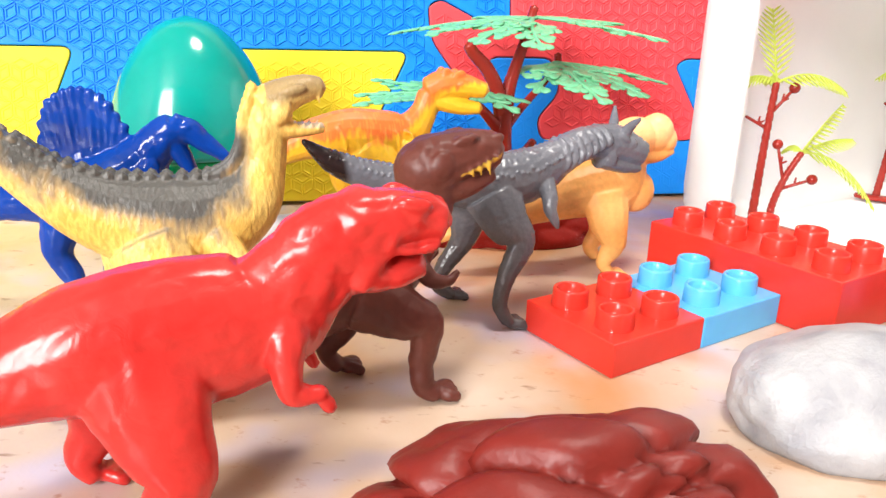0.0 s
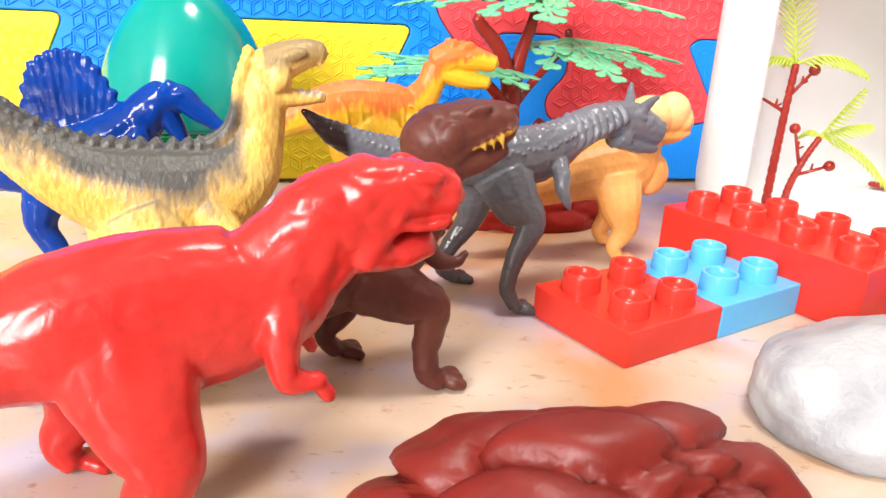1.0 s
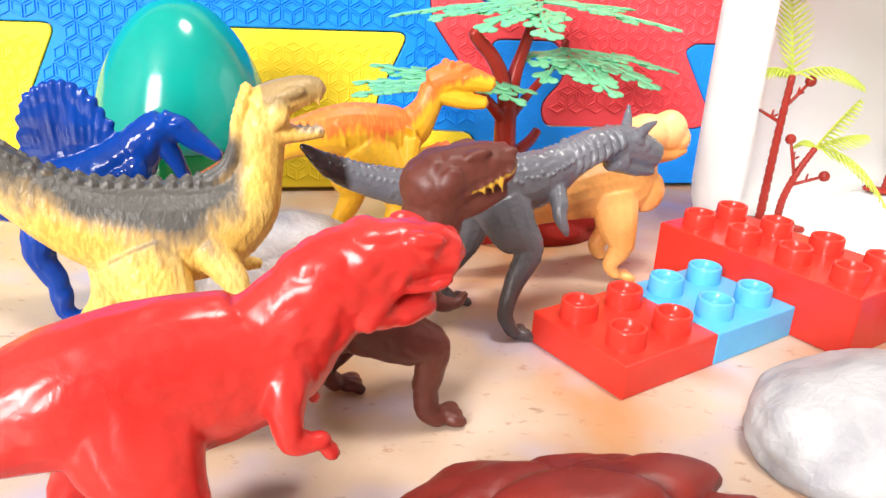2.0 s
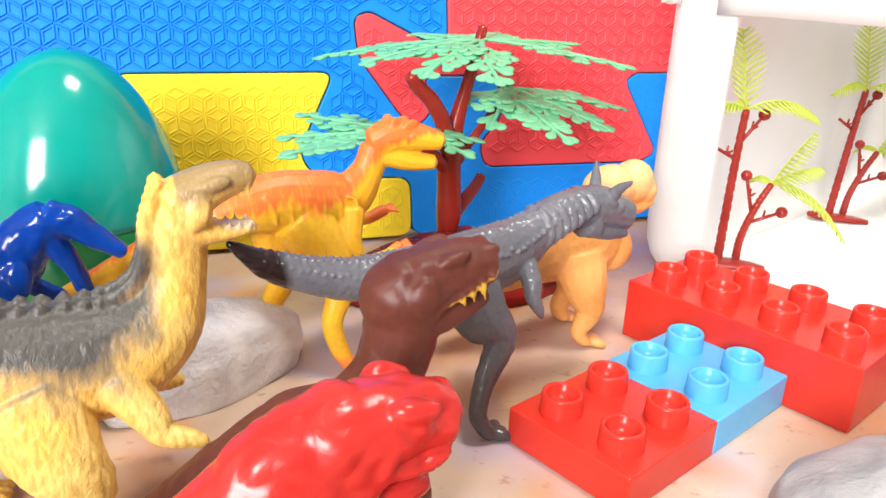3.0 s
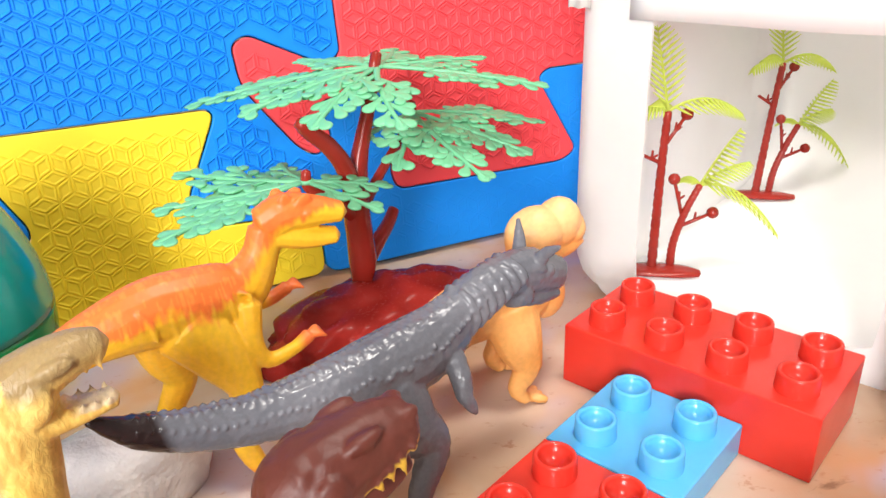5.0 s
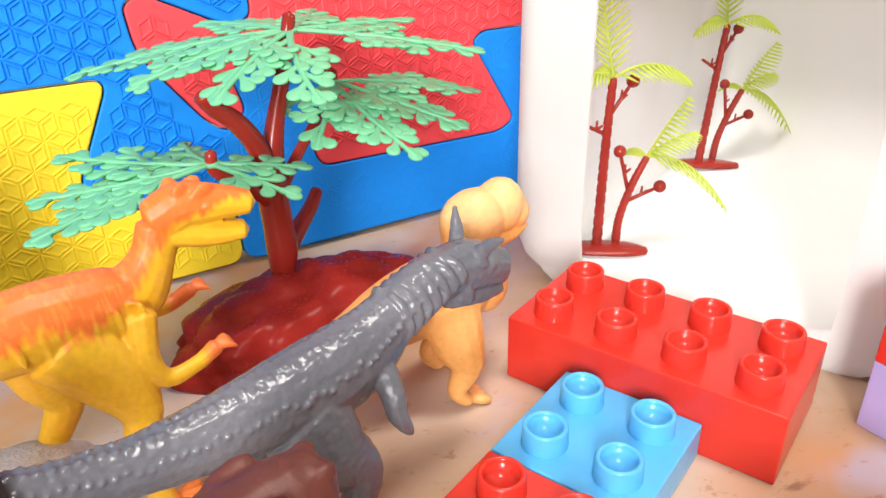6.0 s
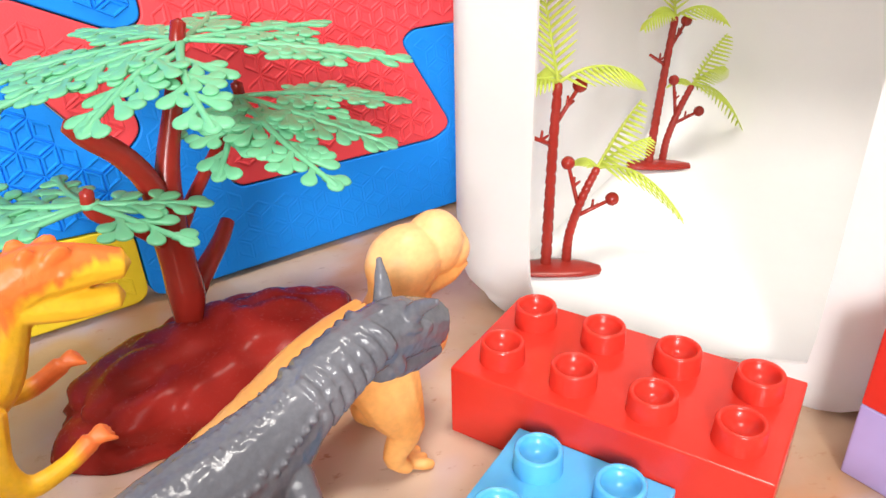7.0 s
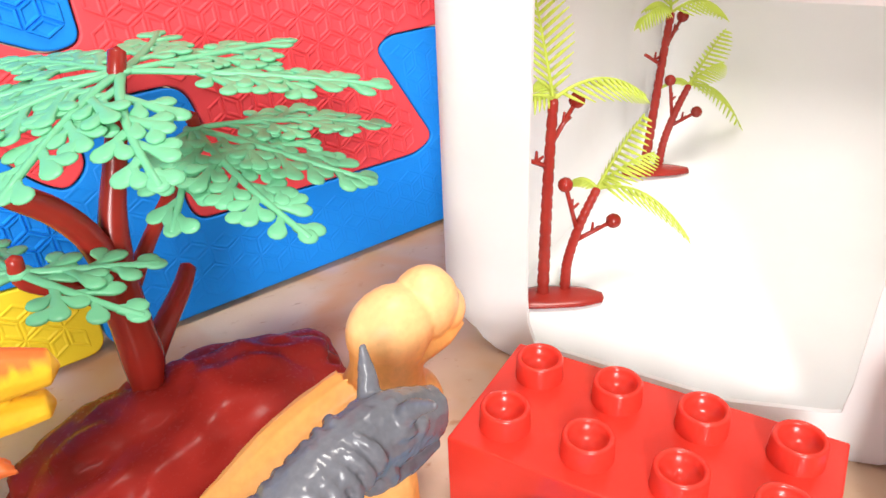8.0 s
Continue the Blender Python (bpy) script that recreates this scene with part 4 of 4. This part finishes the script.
def raptor(bm):
    tube(bm, [(-108, 16, 20, 1), (-90, 9, 30, 2.4), (-71, 3, 40.5, 4), (-55, 0, 48, 5.8), (-40.4, 0, 50, 7.4, 8.4), (-28, 0, 48.8, 7.6, 9), (-18.5, 0, 50, 5.8, 7.2), (-13.2, 0, 56, 4.0, 4.8), (-10.5, 0, 62.5, 3.7, 4.5)], 5, 16)
    tube(bm, [(-11, 0, 63.5, 4.2, 5.0), (-6, -1.5, 66.0, 4.6, 5.0), (0.5, -3.5, 65.6, 4.0, 4.0), (7.2, -5.5, 64.2, 2.9, 2.6)], 4, 12)
    tube(bm, [(-8, -0.5, 60.8, 3.8, 3.6), (-1, -2.6, 58.8, 3.6, 3.0), (5.6, -4.8, 58.2, 2.7, 2.1)], 4, 10)
    for s in (-1, 1):
        blob(bm, (-2.5, s * 2.9 - 2.6, 69.2), (2.6, 0.9, 1.8), (0, -20, 0))
        blob(bm, (-6.5, s * 2.5 - 1.5, 69.6), (1.8, 1.0, 2.2))
        blob(bm, (-2.0, s * 4.0 - 2.8, 66.2), (1.2, 0.7, 1.0))
    tube(bm, [(-20, -5, 47, 3.8), (-21, -8, 38.5, 2.8), (-18, -9, 33, 2.1), (-11.5, -9.6, 34, 1.7), (-7, -9.4, 36, 1.9)], 4, 10)
    tube(bm, [(-18, 5, 48, 3.6), (-15, 8, 41, 2.5), (-9.5, 9, 39, 1.9), (-3.5, 9, 41, 1.9)], 4, 10)
    tube(bm, [(-34, -3, 46, 5.6, 8.6), (-27.5, -6.5, 36, 5.4, 6.8), (-24.5, -8.5, 27, 3.7, 4.4), (-28, -10, 17, 2.7, 3.1), (-26, -10, 8, 2.5, 2.7), (-23, -10, 2, 3, 2)], 4, 12)
    tube(bm, [(-38, 4, 46, 6.4, 9), (-37, 8, 34, 5.4, 6.5), (-35, 9.5, 25, 3.6, 4.4), (-40, 10, 14, 2.6, 3), (-38, 10, 2, 3, 2)], 4, 12)
    for hand, y in (((-7, -9.4, 36), -9.4), ((-3.5, 9, 41), 9)):
        for k in (-1, 0, 1):
            tube(bm, [(*hand, 1.1), (hand[0] + 2.4, y + k * 1.2, hand[2] + 0.5 + 0.5 * k, 0.8), (hand[0] + 4.0, y + k * 1.5, hand[2] - 1.0, 0.4)], 2, 7)
    for k in range(6):
        tube(bm, [(-44 + 4.5 * k, -6.2, 54 - k * 0.5, 0.5), (-42 + 4.5 * k, -7.3, 50.5, 0.6), (-41.5 + 4.5 * k, -7.2, 46, 0.4)], 3, 6)
    toes(bm, -23, -10, 1.0, 1.4, 7)
    toes(bm, -38, 10, 1.0, 1.4, 6)


def dome_head(bm):
    tube(bm, [(-78, 0, 12, 1.2), (-62, 0, 19, 3), (-44, 0, 24, 6.0), (-26, 0, 29.5, 8.6, 9.4), (-10, 0, 32, 9.2, 11), (-6.5, 0, 39, 6.8, 7.6), (-6, 0, 46, 6.2, 6.8)], 5, 16)
    blob(bm, (-4.4, 0, 48.4), (9.0, 7.4, 7.6), (0, -14, 0), 3)
    blob(bm, (3.4, 0, 50.0), (6.4, 6.6, 7.4), (0, 20, 0), 3)
    blob(bm, (7.0, 0, 47.8), (4.6, 5.6, 4.8), (0, 12, 0), 3)
    tube(bm, [(-6, 0, 42.6, 5.8, 3.4), (1, 0, 42.4, 5.4, 3.0), (6, 0, 43.2, 5.0, 2.5), (9.8, 0, 44.4, 3.8, 1.7)], 4, 12)
    for s in (-1, 1):
        blob(bm, (2.6, s * 4.9, 52.2), (1.2, 0.8, 1.2))
        blob(bm, (9.2, s * 2.2, 50.6), (1.2, 1.1, 0.9))
        blob(bm, (-3.0, s * 5.6, 46.2), (2.2, 1.4, 3.6), (0, 20, 0))
    blob(bm, (-2, -1, 29.5), (6.5, 6.5, 7.5), (0, 10, 0), 3)
    tube(bm, [(-16, -5, 30, 5.6, 9), (-14.5, -8, 21, 5.0, 7.2), (-12.5, -9, 12.5, 3.6, 4.6), (-15.6, -9, 6, 2.5, 2.7), (-13, -9, 2, 2.9, 1.8)], 4, 12)
    tube(bm, [(-15, 5, 30, 5.5, 8), (-11, 8, 20, 4.6, 5.6), (-10, 9, 12, 3.6, 4), (-13, 9, 6, 3, 3), (-11, 9, 2, 3.2, 2)], 4, 12)
    toes(bm, -12, -9, 1.0, 1.4, 4.5)
    toes(bm, -10, 9, 1.0, 1.4, 4.5)


def red_paint(p, n, g, b):
    return blend((0.52, 0.024, 0.020), (0.61, 0.034, 0.028), 0.5 + b)


def brown_paint(p, n, g, b):
    c = blend((0.135, 0.036, 0.024), (0.10, 0.022, 0.015), 0.5 + b)
    line = 56.0 + 0.42 * p[:, 0]
    tooth = (p[:, 0] > -2.0) & (p[:, 0] < 9.2) & (p[:, 2] > line - 4.3) & (p[:, 2] < line - 0.5) & (np.abs(p[:, 1]) > 5.8 - 0.16 * (p[:, 0] + 1))
    return blend(c, (0.60, 0.36, 0.04), tooth.astype(float))


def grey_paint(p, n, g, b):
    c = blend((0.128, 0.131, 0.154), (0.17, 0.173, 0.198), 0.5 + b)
    # darker and browner towards the feet, near black at the tail tip
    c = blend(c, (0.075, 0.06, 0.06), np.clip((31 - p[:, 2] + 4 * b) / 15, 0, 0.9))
    return blend(c, (0.02, 0.012, 0.012), (-56.5 - p[:, 0] + 3 * b) / 3)


def yellow_paint(p, n, g, b):
    spine = np.interp(p[:, 0], [-92, -67, -58.9, -47.4, -34.6, -21, -11.5, -7, 0], [66, 55, 48, 40.5, 36.5, 36.5, 44, 58, 70])
    up = (p[:, 2] - spine) / 12 + 0.55 * n[:, 2] + 0.8 * b + 0.25 * g
    c = blend((0.88, 0.56, 0.11), (0.92, 0.66, 0.20), 0.5 + b)
    c = blend(c, (0.62, 0.30, 0.05), np.clip((np.abs(g) - 0.08) * 1.5, 0, 0.5))
    body = np.clip((-9 - p[:, 0]) / 4, 0, 1) * np.clip((62 - p[:, 2] + np.clip(-60 - p[:, 0], 0, 20)) / 4, 0, 1)
    c = blend(c, (0.36, 0.27, 0.17), np.clip((up + 0.4) * 1.0, 0, 0.75) * body)
    c = blend(c, (0.070, 0.073, 0.074), np.clip((up + 0.0) * 1.4, 0, 0.95) * body)
    crown = np.clip((p[:, 2] - 0.1 * p[:, 0] - 68.0 + 4 * b) / 3, 0, 0.85) * (p[:, 0] > -6)
    c = blend(c, (0.27, 0.19, 0.10), crown)
    chin = np.clip((p[:, 0] - 1.5) / 3, 0, 0.75) * (p[:, 2] > 60.4) * (p[:, 2] < 64.5)
    return blend(c, (0.5, 0.42, 0.32), chin)


def blue_paint(p, n, g, b):
    return blend((0.002, 0.036, 0.27), (0.004, 0.055, 0.36), 0.5 + b)


def orange_paint(p, n, g, b):
    spine = np.interp(p[:, 0], [-110, -90, -70, -55, -40, -28, -18.5, -13, -9.5, 0], [30, 38, 45, 49, 50, 49, 51, 57, 63, 67])
    up = (p[:, 2] - spine) / 5.5 + 0.4 * n[:, 2] + 0.6 * b + 0.45 * g
    c = blend((0.90, 0.46, 0.02), (0.92, 0.54, 0.03), 0.5 + b)
    tail = np.clip((-38 - p[:, 0]) / 26, 0, 1.2)
    c = blend(c, (0.88, 0.15, 0.035), np.clip(up * 2.0 + 0.05 + tail, 0, 0.9))
    c = blend(c, (0.93, 0.50, 0.10), np.clip((np.abs(g) - 0.3) * 2.0, 0, 0.2) * (p[:, 0] < -12))
    hands = np.clip((p[:, 0] + 11) / 3, 0, 0.85) * (p[:, 2] < 46)
    c = blend(c, (0.86, 0.14, 0.05), hands)
    return blend(c, (0.86, 0.16, 0.05), np.clip((7 - p[:, 2]) / 4, 0, 0.8))


def peach_paint(p, n, g, b):
    c = blend((0.91, 0.39, 0.10), (0.93, 0.47, 0.15), 0.5 + b)
    return blend(c, (0.92, 0.58, 0.27), np.clip((p[:, 2] - 45) / 8, 0, 0.75))


GLOSSY = painted("glossy_figure", 0.26, 230.0, 0.2, 0.0008)
WET = painted("wet_look_figure", 0.13, 230.0, 0.1, 0.0006, shine=0.28)
SATIN = painted("satin_figure", 0.46, 340.0, 0.22, 0.0006)
SCALY = painted("scaly_figure", 0.24, 560.0, 0.24, 0.0006, True)
ROUGH = painted("wrinkled_figure", 0.4, 620.0, 0.32, 0.0008, grain=(1.4, 1.0, 0.75))
MATT = painted("soft_vinyl_figure", 0.42, 300.0, 0.2, 0.0006)

figure("toy_dinosaur", pose(0.007, 0.149, 0, 0, 0, 22), red_rex, GLOSSY, red_paint, "glossy red plastic tyrannosaur with its jaws open", 0.62, 1.0, 190.0, 3, lambda p: np.clip((p[:, 0] + 34) / 14, 0.35, 1))
figure("toy_dinosaur", pose(0.0148, 0.187, 0, 0, 0, 22), brown_rex, SATIN, brown_paint, "dark brown plastic tyrannosaur with yellow teeth", 0.55, 0.6, 220.0, 2)
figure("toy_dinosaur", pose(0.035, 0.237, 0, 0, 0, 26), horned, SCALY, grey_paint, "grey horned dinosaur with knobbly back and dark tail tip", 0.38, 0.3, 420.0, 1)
figure("toy_dinosaur", pose(-0.030, 0.205, 0, 0, 0, 20), yellow_rex, ROUGH, yellow_paint, "yellow dinosaur with grey ridged back and open mouth", 0.45, 0.35, 820.0, 1, lambda p: np.clip((-2 - p[:, 0]) / 4, 0.1, 1), (1.3, 0.6, 0.3))
figure("toy_dinosaur", pose(-0.060, 0.226, 0, 0, 0, 8), sail_back, WET, blue_paint, "glossy dark blue sail-backed dinosaur beside the egg", 0.5, 0.7, 170.0, 2)
figure("toy_dinosaur", pose(0.012, 0.272, 0, 0, 0, 24), raptor, MATT, orange_paint, "yellow and orange raptor standing before the mats", 0.42, 0.06, 1000.0, 1, lambda p: (p[:, 0] < -9) * 1.0, (1.0, 0.3, 0.16))
figure("toy_dinosaur", pose(0.078, 0.279, 0, 0, 0, 15), dome_head, MATT, peach_paint, "peach dome-headed dinosaur beside the red brick", 0.45, 0.3, 200.0, 3)
